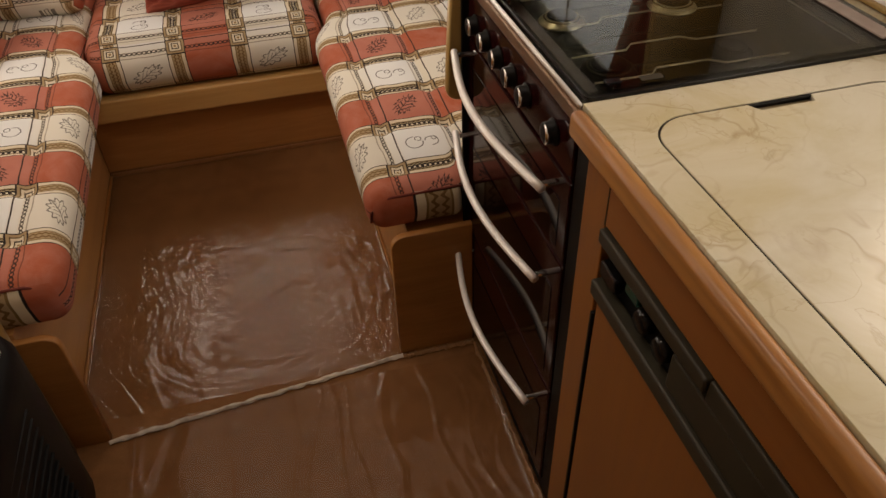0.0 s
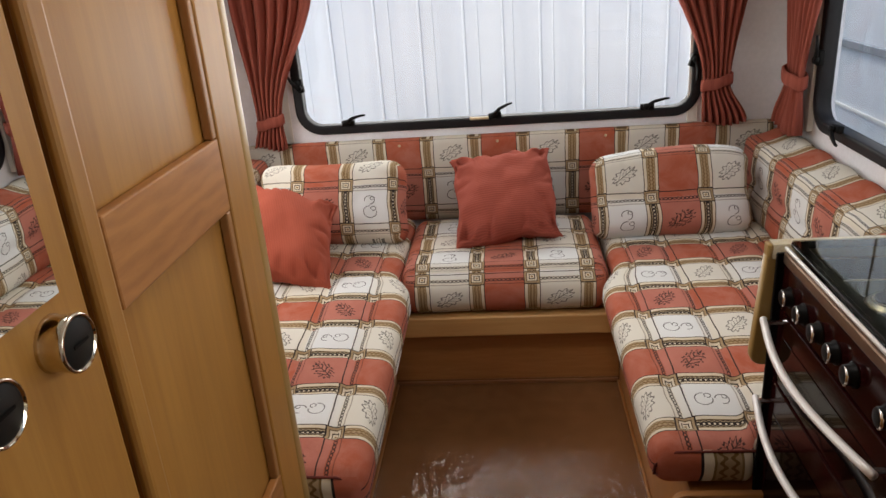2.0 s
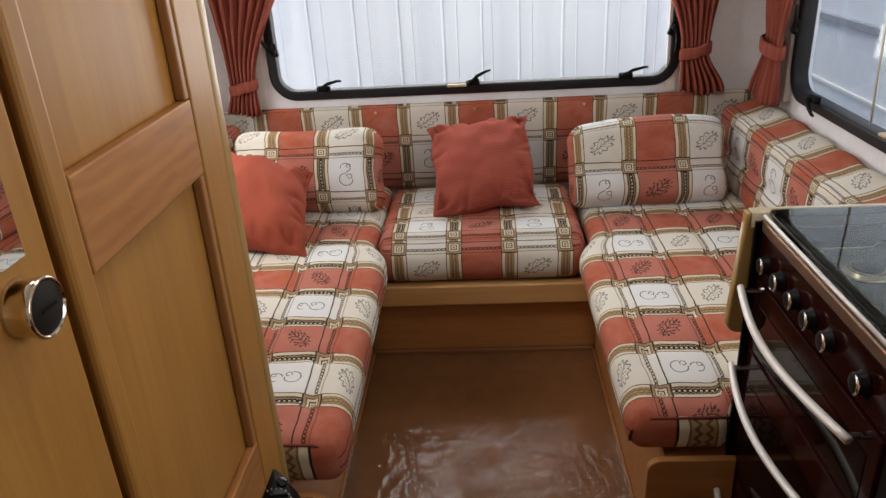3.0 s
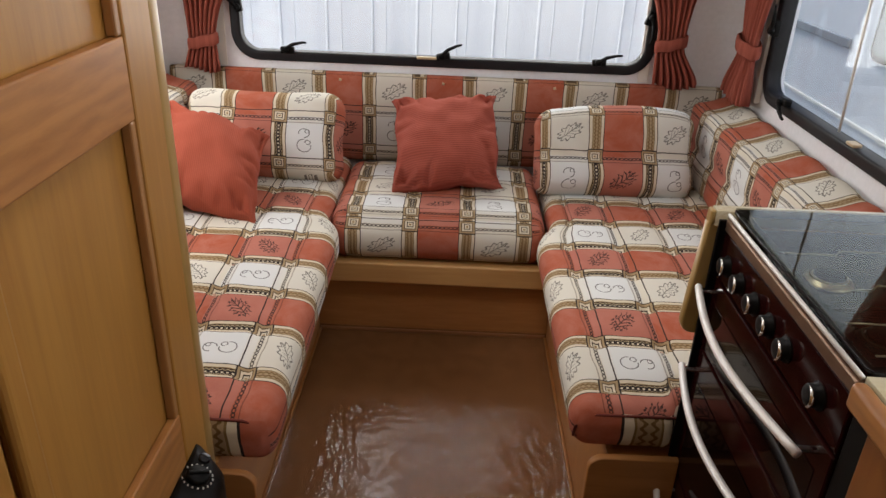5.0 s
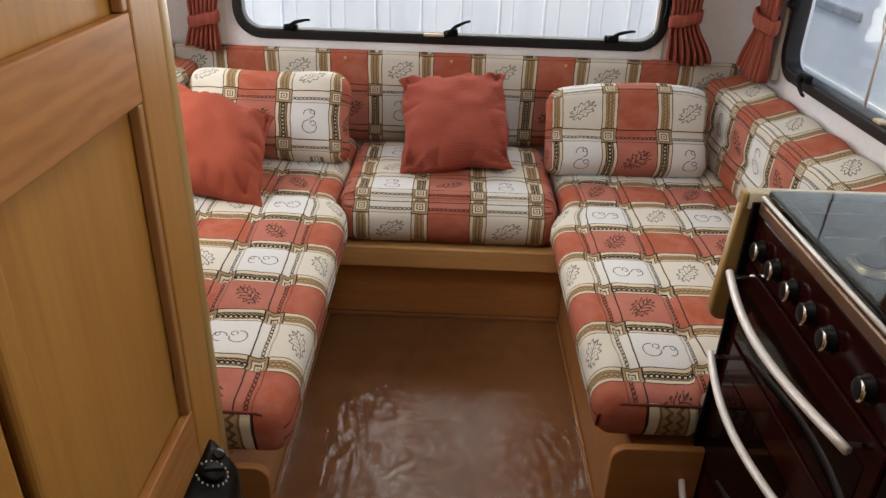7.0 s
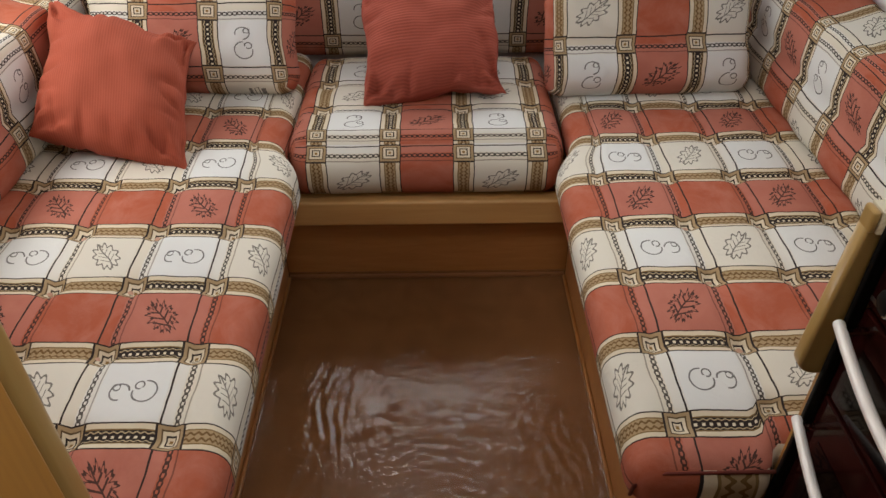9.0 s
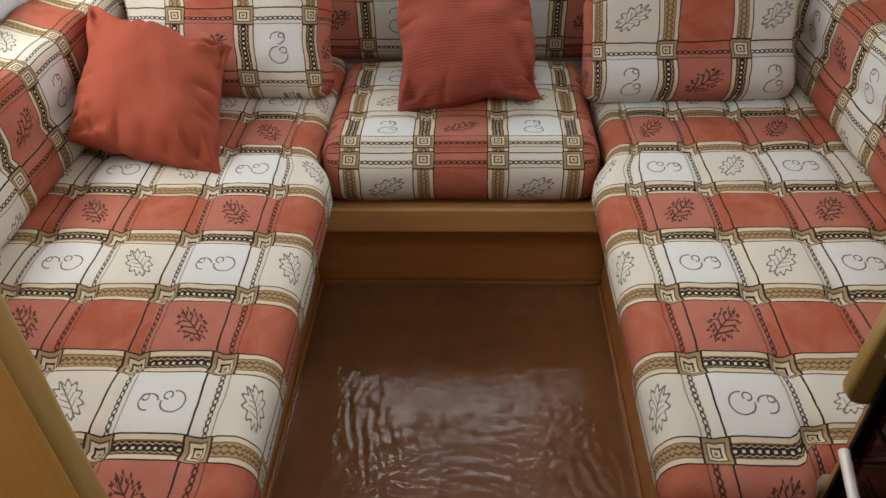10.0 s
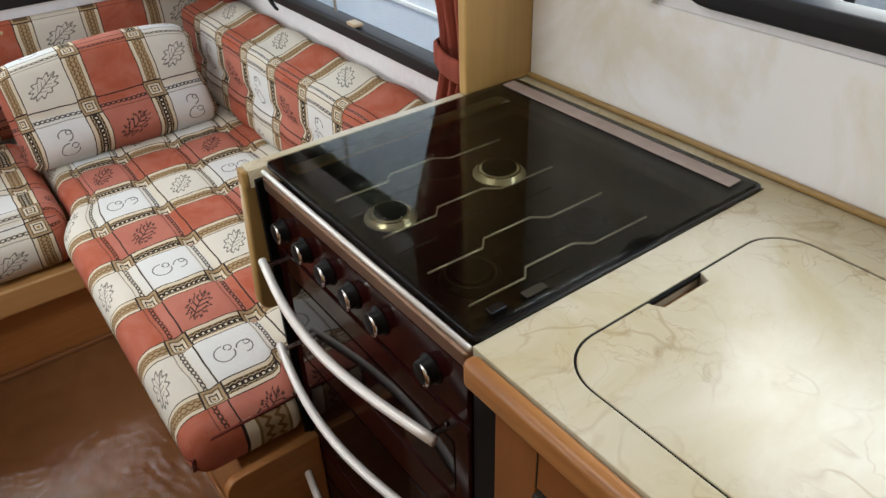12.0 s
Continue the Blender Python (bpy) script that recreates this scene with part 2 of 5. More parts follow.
    along = n.m("MAXIMUM", n.mul(chain2, 0.9), n.m("MAXIMUM", n.near(fv, 0.118, 0.010), n.mul(n.near(fv, -0.125, 0.008), 0.55)))
    c = n.mix(n.mul(n.lt(b, B), n.mul(is_white, 0.3)), c, cream)
    c = n.mix(n.mul(along, n.lt(b, B)), c, ink)

    # band between stripes: cream, with a dark chain or a gold plait by turns
    band = n.lt(a, B)
    bead_v = n.m("SINE", n.mul(v, 82.0))
    core = n.lt(a, 0.066)
    dark = n.mix(n.mul(n.lt(n.ab(fu), 0.016), n.gt(bead_v, 0.25)), ink, cream)
    dark = n.mix(n.near(a, n.add(0.046, n.mul(bead_v, 0.007)), 0.006), dark, (0.45, 0.36, 0.22))
    plait = n.mix(n.near(a, n.add(0.030, n.mul(bead_v, 0.012)), 0.012), gold, (0.16, 0.09, 0.03))
    inner = n.mix(n.mul(even, 1.0), plait, dark)
    strip = n.mix(core, cream, inner)
    strip = n.mix(n.mul(n.gt(a, 0.066), n.lt(a, 0.080)), strip, (0.20, 0.13, 0.05))
    strip = n.mix(n.gt(a, 0.130), strip, ink)
    c = n.mix(band, c, strip)
    c = n.mix(n.mul(band, n.near(b, B, 0.010)), c, ink)

    # key square at each crossing
    sq = n.m("MAXIMUM", a, b)
    key = n.mix(n.lt(sq, 0.132), ink, gold)
    key = n.mix(n.lt(sq, 0.100), key, (0.10, 0.065, 0.03))
    key = n.mix(n.lt(sq, 0.086), key, cream)
    key = n.mix(n.lt(sq, 0.056), key, ink)
    key = n.mix(n.lt(sq, 0.040), key, cream)
    key = n.mix(n.lt(sq, 0.018), key, (0.25, 0.15, 0.05))
    c = n.mix(n.lt(sq, B), c, key)
    # thread: small uneven fading of dye, and soiling
    c = n.mix(n.mul(fine, 0.14), c, n.mix(0.5, c, (0.30, 0.24, 0.19)))
    weave = n.tree.nodes.new("ShaderNodeTexChecker")
    weave.inputs["Scale"].default_value = 120
    n.link(uv.outputs[0], weave.inputs["Vector"])
    rumple = n.noise(uv.outputs[0], 3.8, 3, 0.6, 1.4)
    n.bump(n.add(n.add(n.mul(weave.outputs[1], 0.4), fine), n.mul(rumple, 7.0)), 0.35, 0.0012)
    return n.done(c, 0.92, Specular_IOR_Level=0.15)


CHECK = check_fabric()


def rib_cloth(name, colour, dark, per_metre, axis=0, relief=0.5):
    n = Nodes(name)
    uv = n.tree.nodes.new("ShaderNodeUVMap")
    sep = n.tree.nodes.new("ShaderNodeSeparateXYZ")
    n.link(uv.outputs[0], sep.inputs[0])
    blot = n.noise(uv.outputs[0], 9, 4, 0.6)
    thread = n.noise(uv.outputs[0], 160, 2, 0.6)
    r = n.m("SINE", n.add(n.mul(sep.outputs[axis], per_metre * 6.283), n.mul(blot, 5.0)))
    slub = n.noise(n.mapped((6, 110, 1) if axis else (110, 6, 1), "UV"), 1.0, 4, 0.65)
    f = n.add(n.mul(n.add(r, 1.0), 0.19), n.add(n.mul(blot, 0.34), n.add(n.mul(thread, 0.18), n.mul(slub, 0.30))))
    c = n.ramp(f, [(0.2, dark), (0.75, colour)])
    n.bump(n.add(r, n.mul(thread, 0.8)), relief, 0.0015)
    return n.done(c, 0.92, Specular_IOR_Level=0.15)


RED_RIB = rib_cloth("terracotta_ribbed_cloth", (0.35, 0.087, 0.059), (0.25, 0.056, 0.037), 120, 1, 0.22)
RED_SLUB = rib_cloth("terracotta_slub_cloth", (0.36, 0.086, 0.051), (0.26, 0.056, 0.032), 170, 0, 0.14)
CURTAIN = rib_cloth("terracotta_curtain_cloth", (0.30, 0.082, 0.056), (0.23, 0.055, 0.037), 60, 0, 0.15)


def lino():
    n = Nodes("brown_floor_covering")
    vec = n.coords()
    f = n.noise(vec, 14, 6, 0.65, 0.4)
    g = n.noise(vec, 260, 2, 0.6)
    c = n.ramp(n.add(n.mul(f, 0.7), n.mul(g, 0.3)), [(0.35, (0.175, 0.077, 0.029)), (0.65, (0.235, 0.110, 0.045))])
    n.bump(g, 0.2, 0.001)
    return n.done(c, 0.7, Specular_IOR_Level=0.1)


LINO = lino()


def schlick(n, f0, normal=None):
    """How much a clear sheet mirrors, by the angle of view."""
    w = n.node("ShaderNodeLayerWeight")
    if normal is not None:
        n.link(normal, w.inputs["Normal"])
    return n.add(f0, n.mul(n.m("POWER", w.outputs["Facing"], 5.0), 1 - f0))


def film_material():
    n = Nodes("clear_protective_film")
    gloss = n.node("ShaderNodeBsdfGlossy")
    gloss.inputs["Roughness"].default_value = 0.06
    bump = n.bump(n.noise(n.coords(), 90, 3, 0.6, 1.0), 0.07, 0.004)
    n.link(bump, gloss.inputs["Normal"])
    clear = n.node("ShaderNodeBsdfTransparent")
    clear.inputs["Color"].default_value = (0.94, 0.92, 0.89, 1)
    mixer = n.node("ShaderNodeMixShader")
    n.link(schlick(n, 0.050, bump), mixer.inputs[0])
    n.link(clear.outputs[0], mixer.inputs[1])
    n.link(gloss.outputs[0], mixer.inputs[2])
    n.link(mixer.outputs[0], n.out.inputs["Surface"])
    return n.mat


FILM = film_material()


def glass(name, tint, rough=0.01, f0=0.05):
    n = Nodes(name)
    gloss = n.node("ShaderNodeBsdfGlossy")
    gloss.inputs["Roughness"].default_value = rough
    clear = n.node("ShaderNodeBsdfTransparent")
    clear.inputs["Color"].default_value = (*tint, 1)
    mixer = n.node("ShaderNodeMixShader")
    n.link(schlick(n, f0), mixer.inputs[0])
    n.link(clear.outputs[0], mixer.inputs[1])
    n.link(gloss.outputs[0], mixer.inputs[2])
    n.link(mixer.outputs[0], n.out.inputs["Surface"])
    return n.mat


WINDOW_GLASS = glass("window_acrylic", (0.95, 0.97, 0.97))
LID_GLASS = glass("smoked_lid_glass", (0.72, 0.71, 0.63), 0.01, 0.017)


def outside_sheet():
    n = Nodes("white_ribbed_sheet")
    f = n.noise(n.mapped((9, 9, 0.35)), 1.0, 5, 0.6)
    c = n.ramp(f, [(0.3, (0.72, 0.75, 0.80)), (0.62, (0.86, 0.88, 0.91))])
    return n.done(c, 0.5)


SHEET = outside_sheet()
CARAVAN_WHITE = plain("outdoor_white_panel", (0.78, 0.80, 0.82), 0.35, vary=0.08, scale=14)
GREY_PANE = plain("grey_tinted_pane", (0.30, 0.32, 0.34), 0.08, vary=0.15)
GROUND = plain("grey_gravel", (0.20, 0.19, 0.18), 0.9, vary=0.35, scale=30, relief=0.6)


# ---- mesh tools ----
def smooth(ob, on=True):
    ob.data.polygons.foreach_set("use_smooth", [on] * len(ob.data.polygons))
    return ob


def mesh_object(name, verts, faces, mat, parent=None, soft=False):
    me = bpy.data.meshes.new(name)
    me.from_pydata(verts, [], faces)
    me.materials.append(mat)
    me.update()
    ob = new(name, me)
    if parent is not None:
        ob.parent = parent
    if soft:
        smooth(ob)
    return ob


def part(name, bm, mat, parent=None, label="", soft=False):
    """Link a bmesh as one mesh object, under its thing."""
    me = bpy.data.meshes.new(name)
    bm.to_mesh(me)
    bm.free()
    me.materials.append(mat)
    ob = new(name, me)
    if parent is not None:
        ob.parent = parent
    if label:
        tagged(ob, label)
    if soft:
        smooth(ob)
    return ob


def box(x0, x1, y0, y1, z0, z1, bevel=0.0, seg=2):
    bm = bmesh.new()
    bmesh.ops.create_cube(bm, size=1)
    for vert in bm.verts:
        vert.co = Vector(((x0 + x1) / 2 + vert.co.x * (x1 - x0), (y0 + y1) / 2 + vert.co.y * (y1 - y0), (z0 + z1) / 2 + vert.co.z * (z1 - z0)))
    if bevel:
        bmesh.ops.bevel(bm, geom=bm.edges[:], offset=bevel, segments=seg, affect="EDGES", profile=0.5)
    return bm


def tube_bm(points, radius, sides=10):
    """A round bar along a line of points; radius is a number or one per point."""
    bm = bmesh.new()
    pts = [Vector(p) for p in points]
    rings = []
    for i, p in enumerate(pts):
        d = (pts[min(i + 1, len(pts) - 1)] - pts[max(i - 1, 0)]).normalized()
        side = d.cross(Vector((0, 0, 1)) if abs(d.z) < 0.9 else Vector((1, 0, 0))).normalized()
        up = side.cross(d)
        r = radius[i] if isinstance(radius, (list, tuple)) else radius
        rings.append([bm.verts.new(p + (side * math.cos(k * math.tau / sides) + up * math.sin(k * math.tau / sides)) * r) for k in range(sides)])
    for r0, r1 in zip(rings, rings[1:]):
        for k in range(sides):
            bm.faces.new((r0[k], r0[(k + 1) % sides], r1[(k + 1) % sides], r1[k]))
    bm.faces.new(rings[0][::-1])
    bm.faces.new(rings[-1])
    return bm


def turned(profile, m, sides=28):
    """A lathe piece: profile of (radius, height) along the local z of m."""
    bm = bmesh.new()
    rings = [[bm.verts.new(m @ Vector((r * math.cos(k * math.tau / sides), r * math.sin(k * math.tau / sides), h))) for k in range(sides)] for r, h in profile]
    for r0, r1 in zip(rings, rings[1:]):
        for k in range(sides):
            bm.faces.new((r0[k], r0[(k + 1) % sides], r1[(k + 1) % sides], r1[k]))
    bm.faces.new(rings[0][::-1])
    bm.faces.new(rings[-1])
    return bm


def rounded(cx, cy, w, h, r, n=6):
    """Outline of a rounded rectangle, counter-clockwise."""
    pts = []
    for sx, sy, a0 in ((1, 1, 0), (-1, 1, 90), (-1, -1, 180), (1, -1, 270)):
        for i in range(n + 1):
            a = radians(a0 + 90 * i / n)
            pts.append((cx + sx * (w / 2 - r) + r * math.cos(a), cy + sy * (h / 2 - r) + r * math.sin(a)))
    return pts


def slab(outer, holes, depth, place, bevel=0.0):
    """A flat plate with holes: outlines in a plane, thickened along its normal. place maps (a, b, c) to the world."""
    cu = bpy.data.curves.new("outline", "CURVE")
    cu.dimensions, cu.fill_mode, cu.extrude, cu.bevel_depth = "2D", "BOTH", depth / 2 - bevel, bevel
    cu.bevel_resolution = 2
    for pts in (outer, *holes):
        sp = cu.splines.new("POLY")
        sp.points.add(len(pts) - 1)
        for q, (a, b) in zip(sp.points, pts):
            q.co = (a, b, 0, 1)
        sp.use_cyclic_u = True
    tmp = new("outline", cu)
    me = bpy.data.meshes.new_from_object(tmp.evaluated_get(bpy.context.evaluated_depsgraph_get()))
    bpy.data.objects.remove(tmp)
    bpy.data.curves.remove(cu)
    bm = bmesh.new()
    bm.from_mesh(me)
    bpy.data.meshes.remove(me)
    bmesh.ops.remove_doubles(bm, verts=bm.verts[:], dist=1e-5)
    for vert in bm.verts:
        vert.co = Vector(place(vert.co.x, vert.co.y, vert.co.z + depth / 2))
    bmesh.ops.recalc_face_normals(bm, faces=bm.faces[:])
    return bm


def empty(name, label, category, group="", kind="", at=(0, 0, 0)):
    ob = new(name)
    ob.empty_display_size = 0.05
    return tagged(ob, label, category, group, kind)


def smoothstep(x, a, b):
    t = max(0.0, min(1.0, (x - a) / (b - a)))
    return t * t * (3 - 2 * t)


def softbox(name, lo, hi, r, step, uv_of, mat, parent=None, deform=None):
    """A stuffed box with rounded edges. uv_of(face, x, y, z) gives the cloth's place, deform(x, y, z) the last shape."""
    lo, hi = Vector(lo), Vector(hi)
    mid, half = (lo + hi) / 2, (hi - lo) / 2
    cnt = [max(4, int(round(2 * h / step))) for h in half]
    verts, index, faces, uvs = [], {}, [], []

    def vert(p):
        key = (round(p.x, 5), round(p.y, 5), round(p.z, 5))
        if key not in index:
            q = p - mid
            inner = Vector([max(-(h - r), min(h - r, c)) for c, h in zip(q, half)])
            d = q - inner
            s = inner + (d.normalized() * r if d.length > 1e-9 else d)
            s = s + mid
            if deform:
                s = Vector(deform(s.x, s.y, s.z))
            index[key] = len(verts)
            verts.append(s)
        return index[key]

    for ax in range(3):
        o1, o2 = [(1, 2), (2, 0), (0, 1)][ax]
        for sign in (-1, 1):
            for i in range(cnt[o1]):
                for j in range(cnt[o2]):
                    corners = []
                    for di, dj in ((0, 0), (1, 0), (1, 1), (0, 1)):
                        p = Vector((0, 0, 0))
                        p[ax] = (hi if sign > 0 else lo)[ax]
                        p[o1] = lo[o1] + (hi[o1] - lo[o1]) * (i + di) / cnt[o1]
                        p[o2] = lo[o2] + (hi[o2] - lo[o2]) * (j + dj) / cnt[o2]
                        corners.append(p)
                    if sign < 0:
                        corners.reverse()
                    faces.append([vert(p) for p in corners])
                    uvs.extend(uv_of("xyz"[ax] + ("+" if sign > 0 else "-"), p.x, p.y, p.z) for p in corners)
    me = bpy.data.meshes.new(name)
    me.from_pydata(verts, [], faces)
    layer = me.uv_layers.new(name="cloth")
    layer.data.foreach_set("uv", [c for uv in uvs for c in uv])
    me.materials.append(mat)
    me.update()
    ob = new(name, me)
    if parent is not None:
        ob.parent = parent
    return smooth(ob)


# ---- shell ----
def structure(name, bm, mat, label, category, parent=None, soft=False):
    return tagged(part(name, bm, mat, parent, soft=soft), label, category, kind="structure")


structure("floor", box(WALL_L - 0.05, WALL_R + 0.05, WALL_B - 0.05, WALL_F + 0.05, -0.06, 0), LINO, "mottled brown caravan floor covering", "floor")
# the hole is for the added roof hatch
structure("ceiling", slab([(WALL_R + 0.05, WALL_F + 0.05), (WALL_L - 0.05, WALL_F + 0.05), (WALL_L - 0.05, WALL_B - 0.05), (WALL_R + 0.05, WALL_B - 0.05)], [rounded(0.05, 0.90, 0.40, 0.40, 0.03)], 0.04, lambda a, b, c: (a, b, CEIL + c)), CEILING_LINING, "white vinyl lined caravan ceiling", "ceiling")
structure("wall_back", box(WALL_L - 0.05, WALL_R + 0.05, WALL_B - 0.05, WALL_B, 0, CEIL), WHITE_WALL, "plain white wall closing the caravan", "wall")

FRONT_WIN = (-0.015, 1.185, 1.56, 0.70)
SIDE_WIN = (1.70, 1.17, 1.16, 0.66)
KITCHEN_WIN = (0.16, 1.40, 1.14, 0.52)


def rect(a0, a1, b0, b1):
    return [(a1, b1), (a0, b1), (a0, b0), (a1, b0)]


def hole(win, grow=0.0):
    return rounded(win[0], win[1], win[2] + grow, win[3] + grow, 0.085 + grow / 2, 8)


structure("wall_front", slab(rect(WALL_L - 0.05, WALL_R + 0.05, 0, CEIL), [hole(FRONT_WIN)], 0.05, lambda a, b, c: (a, WALL_F + c, b)), WHITE_WALL, "white vinyl lined front wall with a wide window opening", "wall")
structure("wall_right", slab(rect(WALL_B - 0.05, WALL_F, 0, CEIL), [hole(SIDE_WIN), hole(KITCHEN_WIN)], 0.05, lambda a, b, c: (WALL_R + c, a, b)), WHITE_WALL, "white vinyl lined side wall with two window openings", "wall")
structure("wall_left", slab(rect(WALL_B - 0.05, WALL_F, 0, CEIL), [hole(SIDE_WIN)], 0.05, lambda a, b, c: (WALL_L - c, a, b)), WHITE_WALL, "white vinyl lined side wall with an added window opening", "wall")


def latch(place, parent, turn=0):
    """A black window stay latch: a block, a pivot and a slanting lever. place(a, b, c): along the wall, up, into the room."""
    bm = bmesh.new()

    def add(src):
        me = bpy.data.meshes.new("tmp")
        src.to_mesh(me)
        src.free()
        bm.from_mesh(me)
        bpy.data.meshes.remove(me)
    add(box(-0.026, 0.026, -0.012, 0.012, 0.0, 0.022, 0.004))
    add(turned([(0.012, 0.02), (0.013, 0.03), (0.010, 0.036)], pose(-0.006, 0.004, 0), 14))
    add(tube_bm([(-0.006, 0.004, 0.030), (0.022, 0.024, 0.034), (0.060, 0.034, 0.040), (0.078, 0.035, 0.042)], [0.008, 0.007, 0.005, 0.004], 8))
    c, s = math.cos(radians(turn)), math.sin(radians(turn))
    for vert in bm.verts:
        a, b, d = vert.co
        vert.co = Vector(place(a * c - b * s, a * s + b * c, d))
    bmesh.ops.recalc_face_normals(bm, faces=bm.faces[:])
    return part("latch", bm, BLACK, parent, "black plastic window latch with a lever", True)


def caravan_window(name, win, place, latches, label):
    """A black rubber seal with a clear acrylic pane in the opening."""
    top = empty(name, label, "window", kind="structure")
    part("window_frame", slab(hole(win, 0.024), [hole(win, -0.026)], 0.050, lambda a, b, c: place(a, b, 0.016 - c), 0.006), RUBBER, top, "black rubber window seal", True)
    pane = part("pane", slab(hole(win, -0.030), [], 0.004, lambda a, b, c: place(a, b, -0.020 - c)), WINDOW_GLASS, top, "clear acrylic window pane")
    pane.visible_shadow = False
    for a, b, turn in latches:
        latch(lambda p, q, d, a=a, b=b: place(a + p, b + q, 0.012 + d), top, turn)
    return top


front = caravan_window("window_1", FRONT_WIN, lambda a, b, c: (a, WALL_F - c, b), [(-0.60, 0.862, 0), (-0.01, 0.862, 12), (0.579, 0.862, 0), (-0.775, 1.02, 100), (0.745, 1.03, 250)], "wide front window with black rubber seal and latches")
side = caravan_window("window_2", SIDE_WIN, lambda a, b, c: (WALL_R - c, a, b), [(2.06, 0.868, 180), (2.255, 1.06, 90)], "unseen side window with black rubber seal, added for light beside the bench")
kitchen = caravan_window("window_3", KITCHEN_WIN, lambda a, b, c: (WALL_R - c, a, b), [], "kitchen window with black rubber seal above the worktop")
# unseen left window and roof hatch, added only to let the fill light in
caravan_window("window_4", SIDE_WIN, lambda a, b, c: (WALL_L + c, a, b), [], "unseen side window with black rubber seal, added for light")
hatch = empty("window_5", "unseen square roof hatch with a clear cover, added for light", "window", kind="structure")
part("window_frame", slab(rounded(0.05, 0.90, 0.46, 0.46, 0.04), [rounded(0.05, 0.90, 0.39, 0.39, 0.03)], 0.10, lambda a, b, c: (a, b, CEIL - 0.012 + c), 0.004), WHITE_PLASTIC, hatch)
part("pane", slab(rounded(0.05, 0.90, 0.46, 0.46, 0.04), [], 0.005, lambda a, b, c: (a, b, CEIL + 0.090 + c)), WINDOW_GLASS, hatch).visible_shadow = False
part("stay_rod", tube_bm([(WALL_R + 0.012, 1.765, 0.862), (WALL_R + 0.012, 1.800, 1.47)], 0.004), STEEL, side, "pale metal window stay")
part("catch", box(WALL_R - 0.022, WALL_R + 0.004, 1.615, 1.655, 0.862, 0.871, 0.003), TAN_PLASTIC, side, "cream plastic window catch")
part("sill_strip", box(-0.11, -0.02, WALL_F - 0.030, WALL_F - 0.014, 0.848, 0.858, 0.003), TAN_PLASTIC, front, "cream plastic strip on the seal")

# ---- outside ----
gm = bmesh.new()
bmesh.ops.create_grid(gm, x_segments=2, y_segments=2, size=400)
for vert in gm.verts:
    vert.co.z = -0.6
structure("ground", gm, GROUND, "grey gravel ground outside the caravan", "ground")


def ribbed_wall():
    """White profiled sheet: raised ribs on flat pans."""
    verts, faces = [], []
    x, xs = -4.0, []
    while x < 1.45:
        w = random.uniform(0.13, 0.24)
        xs += [(x, 0), (x + w * 0.46, 0), (x + w * 0.485, -0.006), (x + w * 0.515, -0.006), (x + w * 0.53, 0), (x + w * 0.78, 0), (x + w * 0.80, -0.003), (x + w * 0.83, 0)]
        x += w
    for px, py in xs:
        verts += [(px, 3.55 + py, -0.6), (px, 3.55 + py, 3.2)]
    for i in range(len(xs) - 1):
        faces.append((2 * i, 2 * i + 2, 2 * i + 3, 2 * i + 1))
    n0 = len(verts)
    xe = xs[-1][0]
    verts += [(-4, 3.75, -0.6), (xe, 3.75, -0.6), (xe, 3.75, 3.2), (-4, 3.75, 3.2)]
    faces += [(n0 + 1, n0, n0 + 3, n0 + 2), (1, 2 * len(xs) - 1, n0 + 2, n0 + 3)]
    return tagged(mesh_object("ribbed_wall", verts, faces, SHEET), "white ribbed metal sheet wall outside the front window", "wall", kind="structure")


ribbed_wall()


def neighbour_caravan():
    top = empty("caravan", "white parked caravan seen through the side window", "caravan")
    part("body", box(2.6, 4.8, -3.0, 9.5, -0.25, 2.0, 0.10, 4), CARAVAN_WHITE, top, soft=True)
    part("body_rail", box(2.572, 2.599, 4.72, 9.2, 0.60, 0.66, 0.008), GREY_PANE, top, "grey trim rail")
    part("body_rail", box(2.585, 2.599, -2.8, 9.2, 0.16, 0.185, 0.004), WHITE_PLASTIC, top)
    part("skirt", box(2.66, 4.7, -2.9, 9.4, -0.6, -0.26), BROWN_GREY, top)
    for y in (0.6, 3.86):
        w = part("window", slab(rounded(y, 0.95, 1.16, 0.72, 0.08), [], 0.02, lambda a, b, c: (2.598 - c, a, b), 0.003), BLACK, top)
        part("pane", slab(rounded(y, 0.95, 1.08, 0.64, 0.06), [], 0.008, lambda a, b, c: (2.577 - c, a, b), 0.002), GREY_PANE, w)


neighbour_caravan()

# ---- wardrobe and washroom front ----
FACE = -0.40


